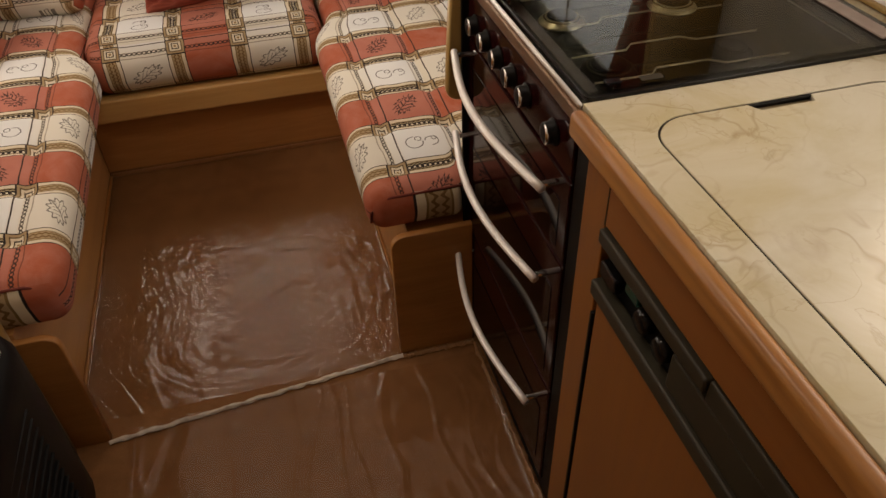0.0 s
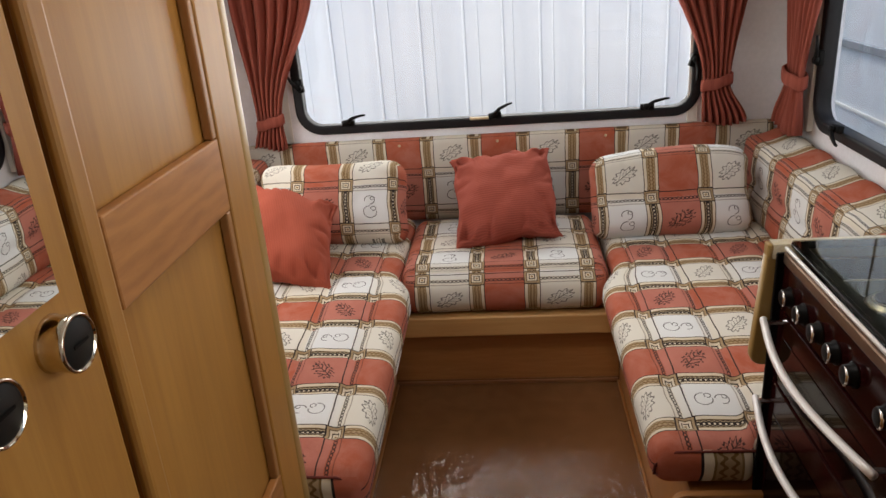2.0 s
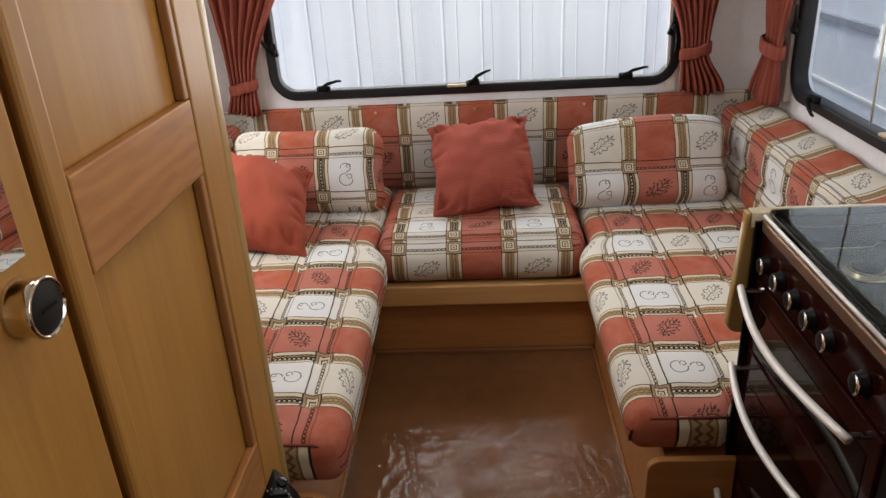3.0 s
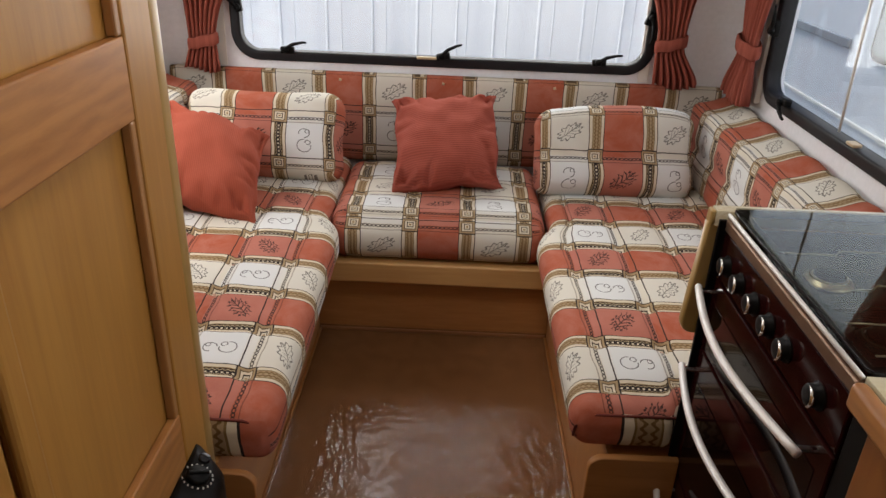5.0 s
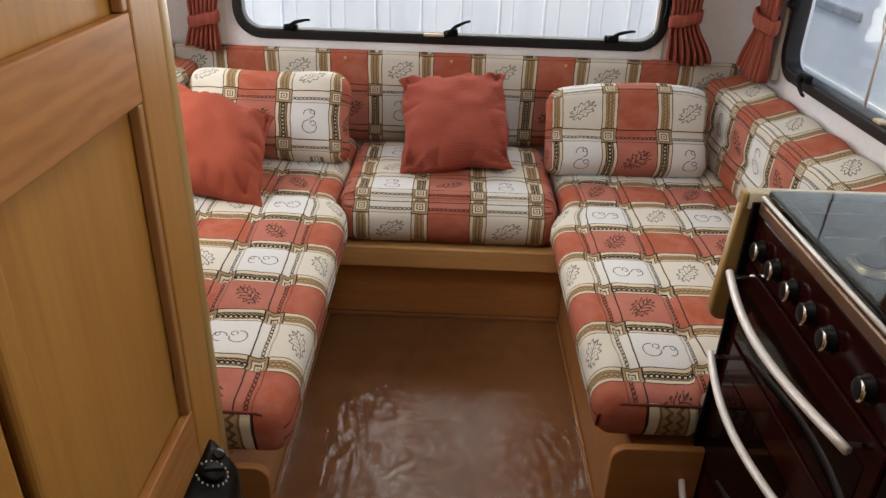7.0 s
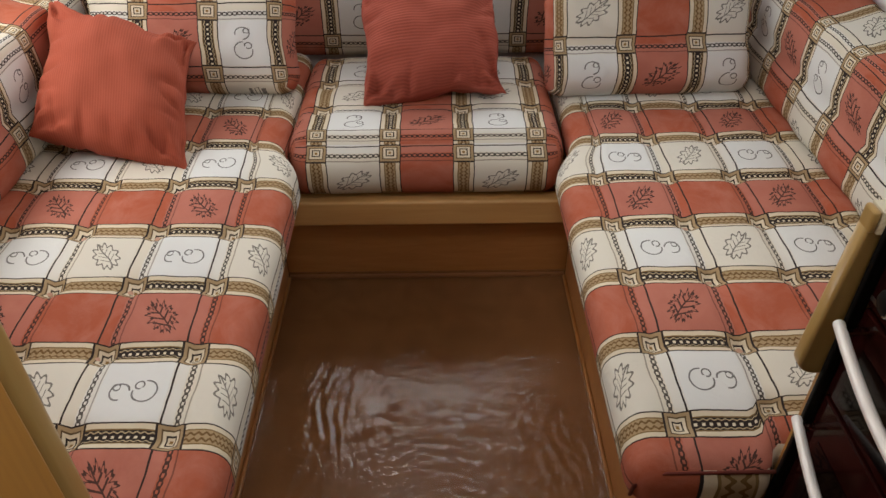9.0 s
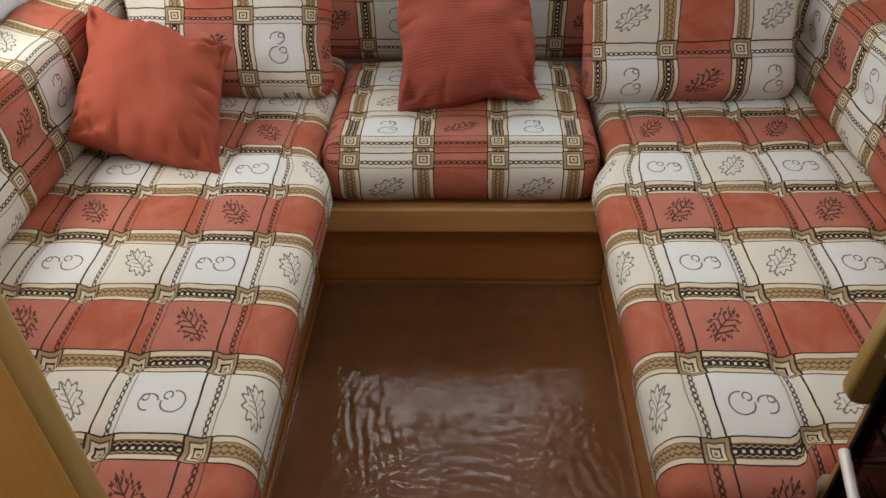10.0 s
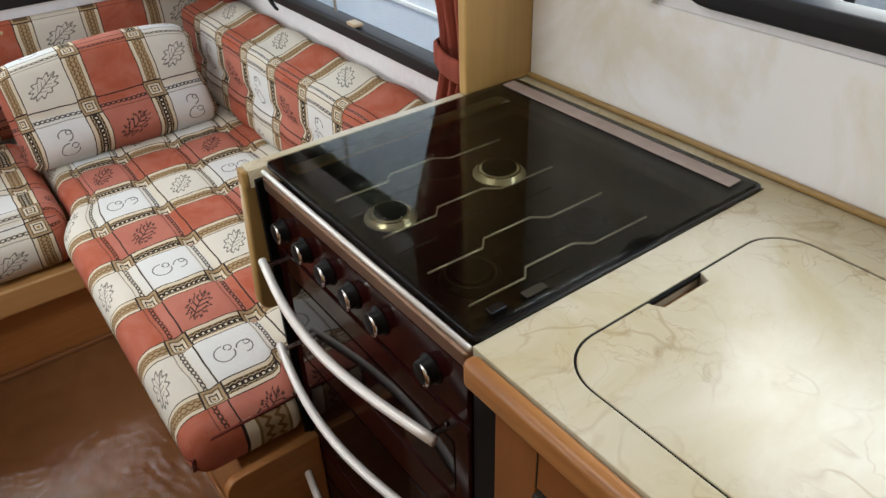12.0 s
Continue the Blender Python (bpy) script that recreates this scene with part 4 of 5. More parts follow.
# ---- curtains ----
def curtain(place, top_a, tie_a, foot_a, z_top, z_tie, z_foot, folds, label, seed):
    """A gathered curtain caught by a tie-back. place(a, b, z): along the wall, off the wall, height. Pairs give its two sides at each height."""
    nu, nv, verts, faces, uvs = folds * 8, 40, [], [], []
    for j in range(nv + 1):
        z = z_top + (z_foot - z_top) * j / nv
        if z > z_tie:
            t = smoothstep(z, z_tie, z_tie + 0.55)
            lo_, hi_ = tie_a[0] + (top_a[0] - tie_a[0]) * t, tie_a[1] + (top_a[1] - tie_a[1]) * t
            depth = 0.010 + 0.010 * t
        else:
            t = smoothstep(z, z_tie, z_foot)
            lo_, hi_ = tie_a[0] + (foot_a[0] - tie_a[0]) * t, tie_a[1] + (foot_a[1] - tie_a[1]) * t
            depth = 0.010 + 0.012 * t
        for i in range(nu + 1):
            u = i / nu
            wob = 0.25 * noise.noise(Vector((u * 3, z * 2, seed)))
            a = lo_ + (hi_ - lo_) * (u + 0.010 * math.sin(u * folds * math.tau * 2 + z * 4))
            b = depth * math.sin((u + wob * 0.18) * folds * math.tau) + 0.008 * noise.noise(Vector((u * 8, z * 5, seed + 3)))
            zz = z + (0.010 * math.sin(u * 5 + seed) if j == nv else 0)
            verts.append(place(a, 0.035 + b, zz))
    for j in range(nv):
        for i in range(nu):
            q = (j * (nu + 1) + i, j * (nu + 1) + i + 1, (j + 1) * (nu + 1) + i + 1, (j + 1) * (nu + 1) + i)
            faces.append(q)
            uvs += [((k % (nu + 1)) / nu * 0.6, (k // (nu + 1)) / nv) for k in q]
    top = empty("curtain", label, "curtain", "window curtains")
    me = bpy.data.meshes.new("drape")
    me.from_pydata(verts, [], faces)
    me.uv_layers.new(name="cloth").data.foreach_set("uv", [c for q in uvs for c in q])
    me.materials.append(CURTAIN)
    ob = smooth(new("drape", me))
    ob.parent = top
    mod = ob.modifiers.new("thickness", "SOLIDIFY")
    mod.thickness = 0.002
    # tie-back: a flat folded band round the gather
    ring, tv, tf, tu = [], [], [], []
    c, r = (tie_a[0] + tie_a[1]) / 2, (tie_a[1] - tie_a[0]) / 2 + 0.006
    k = 30
    for j, (dz, grow) in enumerate(((0.022, -0.003), (0.018, 0.002), (0.0, 0.003), (-0.018, 0.002), (-0.022, -0.003))):
        for i in range(k):
            t = i / k * math.tau
            tv.append(place(c + (r + grow) * math.cos(t), 0.035 + (0.030 + grow) * math.sin(t), z_tie + dz + 0.012 * math.cos(t) + 0.002 * math.sin(5 * t + seed)))
    for j in range(4):
        for i in range(k):
            q = (j * k + i, j * k + (i + 1) % k, (j + 1) * k + (i + 1) % k, (j + 1) * k + i)
            tf.append(q)
            tu += [(i / k * 0.3, j * 0.01)] * 4
    me = bpy.data.meshes.new("tie_back")
    me.from_pydata(tv, [], tf)
    me.uv_layers.new(name="cloth").data.foreach_set("uv", [c_ for q in tu for c_ in q])
    me.materials.append(CURTAIN)
    tie = smooth(new("tie_back", me))
    tie.parent = top
    tagged(tie, "matching fabric tie band")
    tie.modifiers.new("thickness", "SOLIDIFY").thickness = 0.003
    return top


on_front = lambda a, b, z: (a, WALL_F - 0.03 - b, z)
on_right = lambda a, b, z: (WALL_R - 0.03 - b, a, z)
on_left = lambda a, b, z: (WALL_L + 0.03 + b, a, z)
curtain(on_front, (-0.99, -0.66), (-0.955, -0.855), (-0.98, -0.850), 1.62, 0.89, 0.785, 7, "gathered terracotta curtain at the front window", 1)
curtain(on_front, (0.60, 0.95), (0.775, 0.875), (0.775, 0.950), 1.62, 0.95, 0.795, 7, "gathered terracotta curtain at the front window", 2)
curtain(on_right, (2.12, 2.54), (2.275, 2.42), (2.265, 2.50), 1.62, 0.985, 0.795, 7, "gathered terracotta curtain at the side window", 3)
curtain(on_right, (1.05, 1.34), (1.06, 1.20), (1.05, 1.22), 1.62, 0.92, 0.785, 6, "gathered terracotta curtain beside the kitchen partition", 4)
for a, b in ((-0.850, -0.838), (0.765, 0.775)):
    tagged(part("window_trim", box(a - 0.03, b, WALL_F - 0.008, WALL_F - 0.001, 0.79, 1.62, 0.002), WHITE_PLASTIC), "cream plastic blind track beside the window", "trim", kind="structure")
for a in (2.305, 1.02):
    tagged(part("window_trim", box(WALL_R - 0.022, WALL_R - 0.001, a, a + 0.03, 0.80, 1.62, 0.003), WHITE_PLASTIC), "cream plastic blind track beside the window", "trim", kind="structure")
tagged(part("curtain_rail", box(-1.0, 1.0, WALL_F - 0.075, WALL_F - 0.01, 1.62, 1.66, 0.006), WHITE_PLASTIC), "white curtain rail above the front window", "curtain rail")
tagged(part("curtain_rail", box(WALL_R - 0.075, WALL_R - 0.01, 1.03, 2.52, 1.62, 1.66, 0.006), WHITE_PLASTIC), "white curtain rail above the side window", "curtain rail")

# ---- kitchen ----
KX = 0.553


def partition():
    tagged(part("partition", box(0.944, 1.097, 1.003, 1.024, HOB_Z + 0.001, CEIL - 0.002, 0.004), PALE_UP), "upright beech partition between kitchen and seats", "partition", kind="structure")
    tagged(part("splashback", box(WALL_R - 0.006, WALL_R - 0.001, -0.75, 1.002, HOB_Z + 0.001, 1.108), SPLASH), "mottled white splashback behind the worktop", "splashback", kind="structure")
    tagged(part("splashback_bead", box(WALL_R - 0.016, WALL_R - 0.0065, -0.75, 1.002, HOB_Z + 0.001, HOB_Z + 0.010, 0.003), EDGE), "thin wooden bead behind the worktop", "trim", kind="structure")


tagged(part("blind_clip", box(WALL_R - 0.022, WALL_R - 0.0005, 0.735, 0.765, 1.112, 1.13, 0.003), WHITE_PLASTIC), "small cream plastic blind clip below the kitchen window", "clip")
partition()
LID = (0.794, 0.092, 0.388, 0.680)


def worktop():
    lid_out = rounded(LID[0], LID[1], LID[2], LID[3], 0.060, 10)
    outer = [(1.092, 1.0245), (0.531, 1.0245), (0.531, 0.9987), (1.0600, 0.9987), (1.0600, 0.4918), (KX, 0.4918), (KX, -0.75), (1.092, -0.75)]
    top = empty("worktop", "cream marbled laminate worktop with a wooden front edge", "worktop")
    part("slab", slab(outer, [lid_out], 0.030, lambda a, b, c: (a, b, HOB_Z - 0.030 + c), 0.0008), MARBLE, top)
    part("notch_floor", box(0.735, 0.848, 0.395, 0.4315, HOB_Z - 0.0320, HOB_Z - 0.0240), DARK_WOOD, top, "brown wood inside the finger notch")
    part("front_edge", box(KX - 0.022, KX - 0.0005, -0.75, 0.488, HOB_Z - 0.040, HOB_Z - 0.002, 0.009, 4), RAIL, top, "rounded solid timber edge", True)
    part("sink_rebate", slab(rounded(LID[0], LID[1], LID[2] + 0.05, LID[3] + 0.05, 0.09, 8), [], 0.010, lambda a, b, c: (a, b, HOB_Z - 0.0445 + c)), BLACK, top, "dark rebate under the sink lid")
    # added black ring just under the groove, standing in for its shade
    part("groove_shade_ring", slab(lid_out, [rounded(LID[0], LID[1], LID[2] - 0.010, LID[3] - 0.010, 0.055, 10)], 0.006, lambda a, b, c: (a, b, HOB_Z - 0.0080 + c)), BLACK, top, "black ring for the shade in the joint round the sink lid")
    cut = rounded(LID[0], LID[1], LID[2] - 0.010, LID[3] - 0.010, 0.055, 10)
    edge_y = LID[1] + LID[3] / 2 - 0.005
    cut[11:11] = [(0.838, edge_y), (0.832, edge_y - 0.016), (0.754, edge_y - 0.016), (0.745, edge_y)]
    part("lid", slab(cut, [], 0.018, lambda a, b, c: (a, b, HOB_Z - 0.0185 + c), 0.0012), MARBLE, top, "flush marbled lid over the sink with a finger notch")


worktop()


def kitchen_unit():
    top = empty("fridge_cabinet", "beech kitchen cabinet with a built-in fridge", "cabinet")
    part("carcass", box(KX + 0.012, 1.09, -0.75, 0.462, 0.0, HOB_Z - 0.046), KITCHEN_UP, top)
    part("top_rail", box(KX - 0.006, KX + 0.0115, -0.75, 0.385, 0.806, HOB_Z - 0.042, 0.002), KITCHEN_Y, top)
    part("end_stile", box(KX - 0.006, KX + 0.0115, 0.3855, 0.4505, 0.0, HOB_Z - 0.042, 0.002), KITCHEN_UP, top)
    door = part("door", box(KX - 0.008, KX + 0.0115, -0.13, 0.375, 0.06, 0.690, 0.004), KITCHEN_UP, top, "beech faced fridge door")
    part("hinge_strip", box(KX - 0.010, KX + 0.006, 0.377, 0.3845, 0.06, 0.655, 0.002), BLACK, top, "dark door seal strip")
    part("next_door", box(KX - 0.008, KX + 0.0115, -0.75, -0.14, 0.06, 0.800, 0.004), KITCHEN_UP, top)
    panel = part("control_panel", box(KX + 0.006, KX + 0.0115, -0.13, 0.384, 0.692, 0.804), BLACK, top, "dark recessed fridge control panel")
    part("hood", box(KX - 0.014, KX + 0.0058, 0.128, 0.384, 0.782, 0.804, 0.003), BROWN_GREY, panel, "grey brown trim over the controls")
    part("hood", box(KX - 0.010, KX + 0.0058, -0.13, 0.1275, 0.772, 0.804, 0.003), BROWN_GREY, panel)
    part("lower_trim", box(KX - 0.016, KX + 0.0058, -0.13, 0.384, 0.692, 0.718, 0.004), BROWN_GREY, panel)
    part("grip", box(KX - 0.009, KX + 0.0058, -0.13, 0.195, 0.7185, 0.7715, 0.003), BROWN_GREY, panel)
    part("switch", box(KX - 0.008, KX + 0.0058, 0.335, 0.380, 0.728, 0.752, 0.003), BLACK_GLOSS, panel)
    green = plain("green_indicator", (0.006, 0.06, 0.045), 0.2)
    part("indicator", box(KX - 0.004, KX + 0.0058, 0.285, 0.318, 0.752, 0.768, 0.002), green, panel, "green indicator switch")
    for y in (0.268, 0.222):
        part("dial", turned([(0.017, 0), (0.016, 0.012), (0.013, 0.015)], pose(KX + 0.0055, y, 0.746, 0, -90, 0), 18), BLACK_GLOSS, panel, "black fridge dial", True)
    # no real recess: a black strip on the rail paints the gap's shade
    part("gap_shade_strip", box(KX - 0.0068, KX - 0.0055, -0.74, 0.130, 0.868, 0.8765), BLACK, top, "thin black strip for the shade of the gap under the worktop edge")
    part("seam", box(KX - 0.0066, KX - 0.0055, 0.3845, 0.3858, 0.806, HOB_Z - 0.045), BROWN_GREY, top)


kitchen_unit()


def cooker():
    top = empty("cooker", "burgundy gas cooker with bowed steel handles and glass lid", "cooker")
    y0, y1 = 0.495, 0.998
    xf = 0.548
    part("body", box(xf + 0.022, 1.045, y0 - 0.018, y1, 0.03, 0.868), BLACK, top)
    part("side_strip", box(xf + 0.004, xf + 0.0215, 0.4515, 0.4935, 0.03, 0.878, 0.002), BLACK, top, "black side strip")
    part("control_fascia", box(xf, xf + 0.0215, y0, y1 - 0.010, 0.795, 0.886, 0.004), BURGUNDY, top, "glossy burgundy control panel")
    part("steel_trim", box(xf - 0.003, xf + 0.012, y0, y1 - 0.010, 0.8865, 0.9105, 0.004), STEEL_REFLECT_TINT, top, "satin steel front trim tinted brown for reflected wood")
    part("bright_bead", tube_bm([(xf + 0.001, y0, 0.9165), (xf + 0.001, y1 - 0.010, 0.9165)], 0.0036, 10), HANDLE, top, "bright metal bead along the hob front", True)

    def oven_door(z0, z1, z_handle, label, gz):
        d = part("door", box(xf, xf + 0.0215, y0, y1 - 0.010, z0, z1, 0.004), BURGUNDY, top, label)
        part("door_glass", box(xf - 0.0012, xf - 0.0003, y0 + 0.03, y1 - 0.038, gz[0], gz[1], 0.0004, 1), OVEN_GLASS, d, "dark glass window")
        pts, n = [], 22
        for i in range(n + 1):
            t = i / n
            pts.append((xf - 0.032 - 0.032 * math.sin(math.pi * t), 0.520 + 0.455 * t, z_handle))
        h = part("handle", tube_bm(pts, 0.0070, 14), HANDLE, d, "bowed satin metal handle", True)
        for yy in (0.530, 0.962):
            part("mount", tube_bm([(xf - 0.036, yy, z_handle), (xf + 0.001, yy, z_handle)], 0.0055, 10), CHROME, h, "short steel post")
    oven_door(0.640, 0.791, 0.775, "burgundy grill door", (0.655, 0.745))
    oven_door(0.340, 0.636, 0.600, "burgundy oven door with dark glass", (0.365, 0.570))
    oven_door(0.060, 0.336, 0.290, "burgundy lower compartment door", (0.10, 0.255))
    # black strip added for the shaded gap between doors and end panel
    part("side_gap_shade", box(xf - 0.013, xf + 0.004, y1 - 0.0092, y1 - 0.001, 0.06, 0.905, 0.002), BLACK, top, "black strip for the shaded gap beside the doors")
    part("plinth", box(xf + 0.012, xf + 0.0215, y0, y1 - 0.001, 0.0, 0.056), BLACK, top)
    ks = [0.942, 0.875, 0.808, 0.742, 0.676, 0.566]
    for y in ks:
        m = pose(xf, y, 0.836, 0, -90, 0)
        k = part("knob", turned([(0.0195, 0), (0.0190, 0.003), (0.0168, 0.0045), (0.0163, 0.0135), (0.0140, 0.0165), (0.006, 0.0175)], m), BLACK, top, "black control knob with a bright crescent edge", True)
        arc = [m @ Vector((0.0150 * math.cos(radians(a)), 0.0150 * math.sin(radians(a)), 0.0155)) for a in range(195, 356, 10)]
        part("bright_rim", tube_bm(arc, [0.0012 + 0.0024 * math.sin(math.pi * i / (len(arc) - 1)) for i in range(len(arc))], 8), CHROME, k, "bright metal crescent", True)
        part("skirt_ring", turned([(0.0200, 0.0), (0.0205, 0.0015), (0.0195, 0.0028)], m), BLACK, k, soft=True)
    part("rating_mark", box(xf - 0.0008, xf - 0.0001, 0.965, 0.985, 0.806, 0.812), STEEL, top)
    # hob tray, burners, pan supports, lid
    part("hob_tray", box(0.566, 1.040, 0.499, 0.9945, 0.880, 0.888), BLACK_GLOSS, top, "black enamel hob tray")
    for x, y, r in ((0.650, 0.80, 0.030), (0.848, 0.80, 0.033), (0.650, 0.62, 0.033), (0.848, 0.62, 0.024)):
        b = part("burner", turned([(r + 0.008, 0.888), (r + 0.008, 0.8895), (r + 0.003, 0.8910), (r, 0.8955), (r - 0.004, 0.8975)], pose(x, y, 0), 26), BURNER if y > 0.7 else BLACK, top, "round gas burner", True)
        part("burner_cap", turned([(r - 0.006, 0.8977), (r - 0.006, 0.9005), (r - 0.010, 0.9020)], pose(x, y, 0), 24), BLACK, b, soft=True)
        ring = [(x + (r - 0.001) * math.cos(k * math.tau / 24), y + (r - 0.001) * math.sin(k * math.tau / 24), 0.8962) for k in range(25)]
        part("burner_ring", tube_bm(ring, 0.0015, 6), BRASS if y > 0.7 else BROWN_GREY, b, "aged brass ring", True)
    for y in (0.56, 0.64, 0.74, 0.86):
        pts = [(0.600, y, 0.906), (0.685, y, 0.906), (0.70, y + 0.016, 0.906), (0.78, y + 0.016, 0.906), (0.80, y, 0.906), (0.90, y, 0.906)]
        part("pan_support", tube_bm(pts, 0.0014, 8), WIRE, top, "bright wire pan support", True)
    lid = part("lid_frame", slab(rounded(0.8080, 0.7455, 0.501, 0.503, 0.012), [rounded(0.785, 0.748, 0.415, 0.452, 0.012)], 0.006, lambda a, b, c: (a, b, HOB_Z - 0.001 + c), 0.001), BLACK_GLOSS, top, "black border of the hob lid")
    pane = part("lid_glass", box(0.560, 1.052, 0.500, 0.994, HOB_Z + 0.0052, HOB_Z + 0.0092, 0.0012, 1), LID_GLASS, lid, "smoked glass hob lid")
    part("hinge_bar", box(1.010, 1.036, 0.515, 0.982, HOB_Z + 0.0095, HOB_Z + 0.0125, 0.001), plain("smoky_hinge_cover", (0.34, 0.27, 0.24), 0.25), lid, "pale hinge cover strip")
    part("lid_badge", box(0.640, 0.672, 0.508, 0.520, HOB_Z + 0.0094, HOB_Z + 0.0103, 0.0003, 1), BROWN_GREY, lid, "small gold safety label")
    part("lid_catch", box(0.590, 0.612, 0.508, 0.520, HOB_Z + 0.0094, HOB_Z + 0.014, 0.001, 1), BLACK_GLOSS, lid)
    return top


cooker()


def end_panel():
    pts = [(0.545, 0.8890), (0.524, 0.8890), (0.512, 0.682)] + [(0.532 - 0.020 * math.cos(radians(t)), 0.682 - 0.020 * math.sin(radians(t))) for t in range(15, 91, 15)] + [(0.60, 0.662), (1.02, 0.662), (1.02, 0.8890)]
    tagged(part("kitchen_end_panel", slab(pts, [], 0.022, lambda a, b, c: (a, 1.0015 + c, b), 0.005), EDGE), "pale beech end panel beside the cooker", "panel", kind="structure")
    tagged(part("worktop_end_lip", box(0.5205, 0.5305, 1.0000, 1.0240, 0.8895, 0.9190, 0.004, 3), EDGE), "rounded beech lip on the worktop end", "trim", kind="structure")
    tagged(part("cooker_surround", box(0.552, 1.02, 1.0015, 1.0235, 0.0, 0.6610), BEECH_UP), "beech panel between the cooker and the bench", "panel", kind="structure")


end_panel()


# ---- film on the floor ----
def crinkle(x, y, seed, front):
    """Height of the film over the floor: fine ridges that run round a pressed patch, and long pulls along the sides."""
    p = Vector((x, y, seed))
    wx = x + 0.05 * noise.noise(p * 5)
    wy = y + 0.05 * noise.noise(p * 5 + Vector((9, 3, 1)))
    r = math.hypot((wx - 0.08) / 1.15, wy - 1.20)
    rough_ = noise.noise(Vector((x * 7, y * 7, seed + 4)))
    if front:
        # rings that break up as they run round, a rumpled patch beyond them, and ridges along the left side
        r = math.hypot((wx - 0.05) / 1.15, wy - 1.17)
        turn_ = math.atan2(wy - 1.17, wx - 0.05)
        c, s = math.cos(turn_), math.sin(turn_)
        ring = noise.noise(Vector((r * 74 + seed, c * 2.6, s * 2.6))) + 0.5 * noise.noise(Vector((r * 150 + seed, c * 5, s * 5)))
        ring *= smoothstep(r, 0.02, 0.06) * (1 - smoothstep(r, 0.27, 0.40)) * (1 - smoothstep(y, 1.40, 1.52)) * (0.7 + 0.6 * rough_)
        patch = noise.noise(Vector((wx * 52, wy * 78, seed))) + 0.5 * noise.noise(Vector((wx * 130, wy * 170, seed + 3)))
        patch *= (0.30 + 0.70 * smoothstep(x, -0.12, -0.06)) * (1 - 0.55 * smoothstep(y + 0.05 * rough_, 1.44, 1.66)) * (0.8 + 0.5 * rough_)
        left = noise.noise(Vector((wx * 95, wy * 11, seed + 2))) + 0.4 * noise.noise(Vector((wx * 150, wy * 40, seed + 5)))
        left *= math.exp(-((x + 0.190) / 0.105) ** 2) * smoothstep(y, 1.02, 1.15) * (1 - 0.8 * smoothstep(y, 1.55, 1.80))
        right = noise.noise(Vector((wx * 75, wy * 12, seed + 9))) * smoothstep(x, 0.20, 0.28) * (1 - smoothstep(y, 1.36, 1.50))
        pull = (1 - abs(noise.noise(Vector(((x + 0.5 * (y - 1.0)) * 16, y * 2.5, seed + 6))))) ** 14 * (1 - smoothstep(x, -0.20, -0.05)) * (1 - smoothstep(y, 1.04, 1.16))
        far = 0.5 * noise.noise(Vector((x * 9, y * 3, seed)))
        # a loose blister that slopes down towards the front bench
        blister = smoothstep(x, -0.12, -0.06) * smoothstep(y, 1.20, 1.47) * max(0.0, 1 - max(0.0, y - 1.47) / 0.42)
        return 0.0030 * ring + 0.0030 * patch + 0.0030 * left + 0.0030 * right + 0.0050 * pull + 0.0006 * far + 0.0040 * blister
    pulls = (1 - abs(noise.noise(Vector((wx * 15, wy * 2.2, seed))))) ** 32
    small = (1 - abs(noise.noise(Vector((wx * 40, wy * 16, seed + 6))))) ** 5 * max(0.0, rough_ - 0.05)
    return 0.0085 * pulls + 0.0045 * small + 0.0016 * noise.noise(Vector((wx * 46, wy * 18, seed + 2))) + 0.0006 * noise.noise(Vector((x * 9, y * 7, seed)))


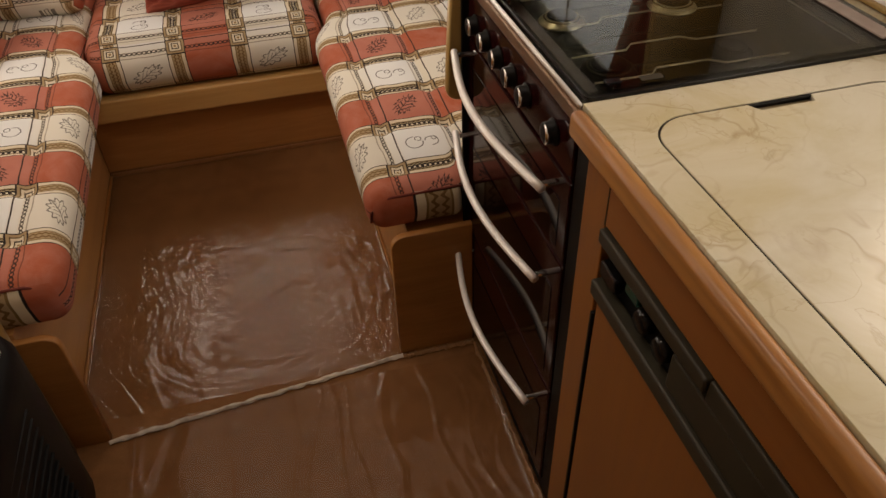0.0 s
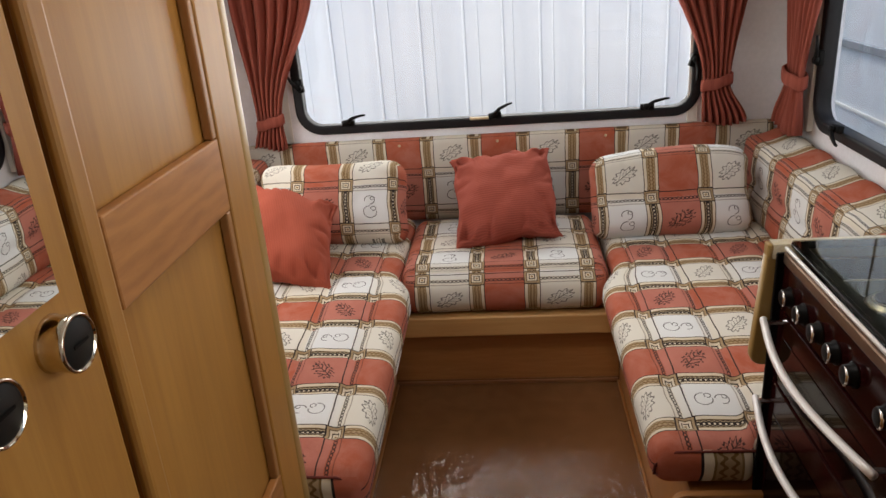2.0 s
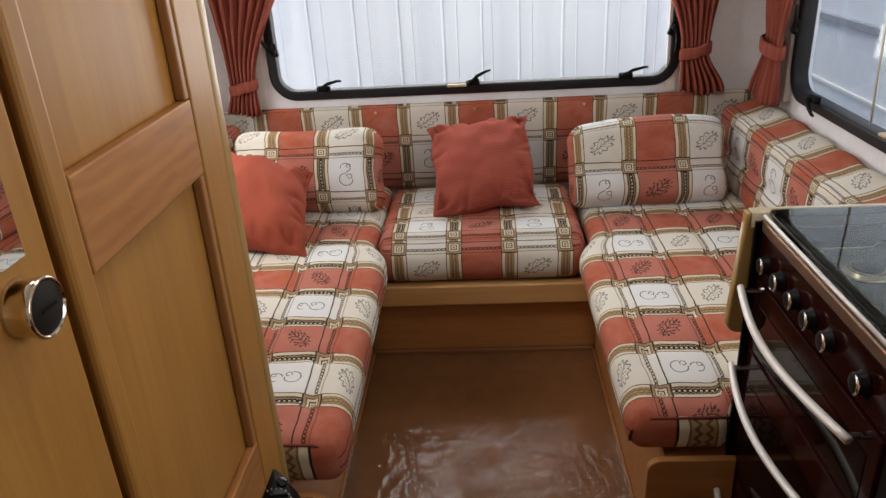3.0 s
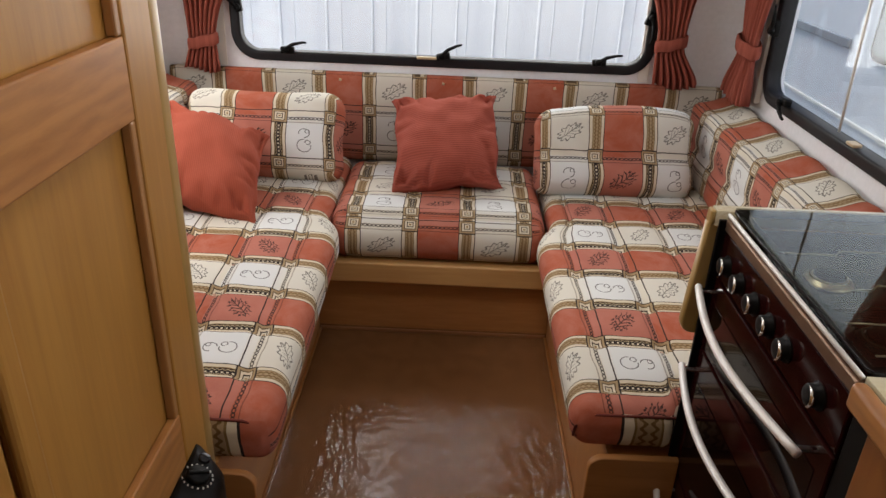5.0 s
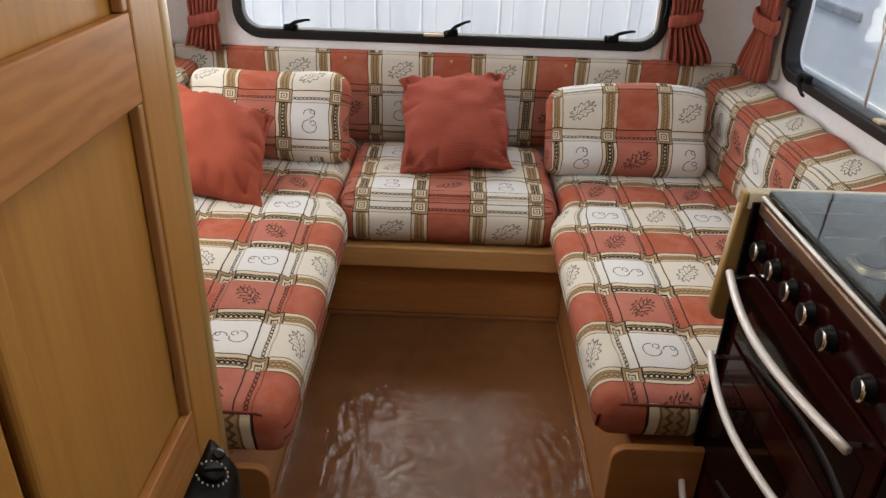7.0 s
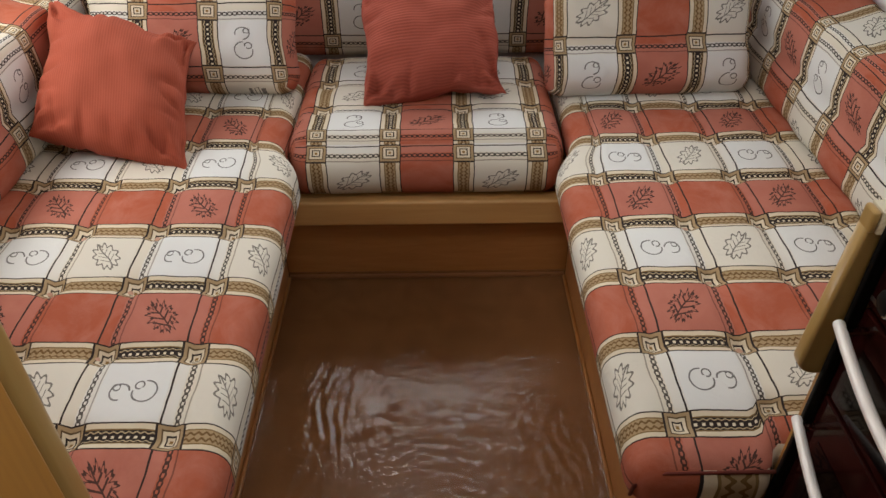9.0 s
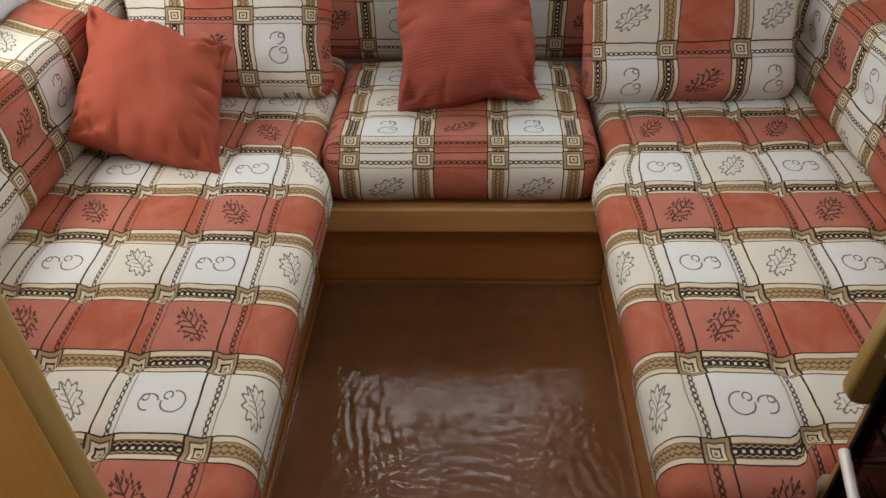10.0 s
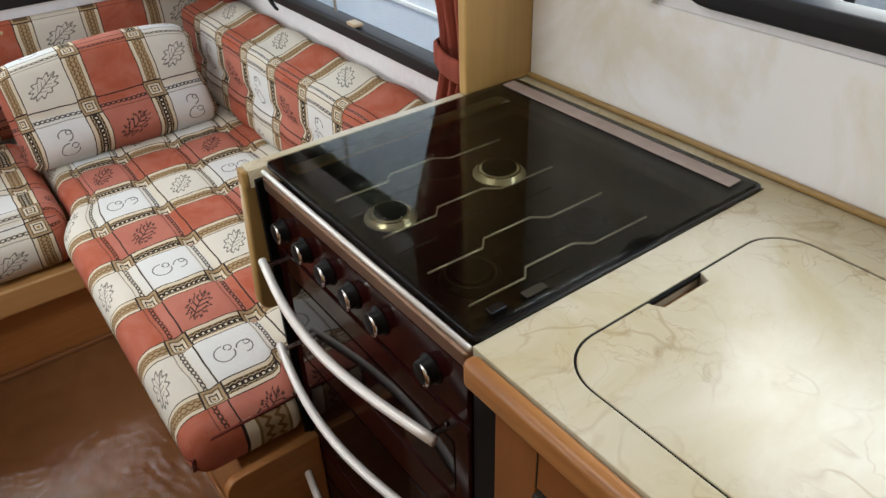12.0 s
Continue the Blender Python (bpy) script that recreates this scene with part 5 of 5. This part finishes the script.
def film_sheet(x0, x1, y0, y1, label, seed, front):
    step = 0.0032 if front else 0.0045
    nx, ny = int((x1 - x0) / step), int((y1 - y0) / step)
    verts, faces = [], []
    for j in range(ny + 1):
        for i in range(nx + 1):
            x, y = x0 + (x1 - x0) * i / nx, y0 + (y1 - y0) * j / ny
            edge = min(x - x0, x1 - x)
            up = 0.012 * math.exp(-(edge / 0.006) ** 2)
            verts.append((x, y, 0.005 + max(-0.003, crinkle(x, y, seed, front)) + up))
    for j in range(ny):
        for i in range(nx):
            q = j * (nx + 1) + i
            faces.append((q, q + 1, q + nx + 2, q + nx + 1))
    ob = mesh_object("floor_film", verts, faces, FILM, None, True)
    ob.visible_shadow = False
    return tagged(ob, label, "floor film", "floor films")


film_sheet(-0.402, 0.402, 0.94, 1.980, "crinkled clear plastic film over the seating floor", 1.0, True)
film_sheet(-0.285, 0.545, -0.75, 0.905, "crinkled clear plastic film over the kitchen floor", 7.0, False)


def film_fold(points, wide, mat, label, seed):
    """A ragged gathered fold where two films meet."""
    pts = [Vector(p) for p in points]
    verts, faces, n = [], [], 150
    total = (pts[-1] - pts[0])
    d = total.normalized()
    side_ = Vector((-d.y, d.x, 0))
    for i in range(n + 1):
        c = pts[0] + total * (i / n)
        w = wide * (0.75 + 0.7 * noise.noise(Vector((i * 0.21, seed, 0))))
        sh = side_ * 0.004 * noise.noise(Vector((i * 0.13, seed, 5)))
        for k in range(7):
            t = k / 6 * 2 - 1
            z = 0.004 + 0.007 * (1 - t * t) * (0.8 + 0.8 * noise.noise(Vector((i * 0.33, k * 0.9, seed))))
            verts.append(c + sh + side_ * (t * w) + Vector((0, 0, max(0.002, z))))
    for i in range(n):
        for k in range(6):
            q = i * 7 + k
            faces.append((q, q + 1, q + 8, q + 7))
    return tagged(mesh_object("film_fold", verts, faces, mat, None, True), label, "floor film", "floor films")


FOLD = plain("cloudy_folded_film", (0.58, 0.50, 0.42), 0.2, vary=0.3, scale=60)
film_fold([(-0.330, 0.880, 0), (0.362, 0.945, 0)], 0.008, FOLD, "cloudy gathered fold where two floor films meet", 2.0)
FOLD_BROWN = plain("brown_folded_film", (0.26, 0.13, 0.055), 0.3, vary=0.3, scale=60)
film_fold([(0.362, 0.940, 0), (0.545, 0.940, 0)], 0.008, FOLD_BROWN, "brown film edge along the bench end", 4.0)
film_fold([(0.545, 0.935, 0), (0.552, 0.470, 0)], 0.008, FOLD_BROWN, "brown film edge along the cooker foot", 6.0)
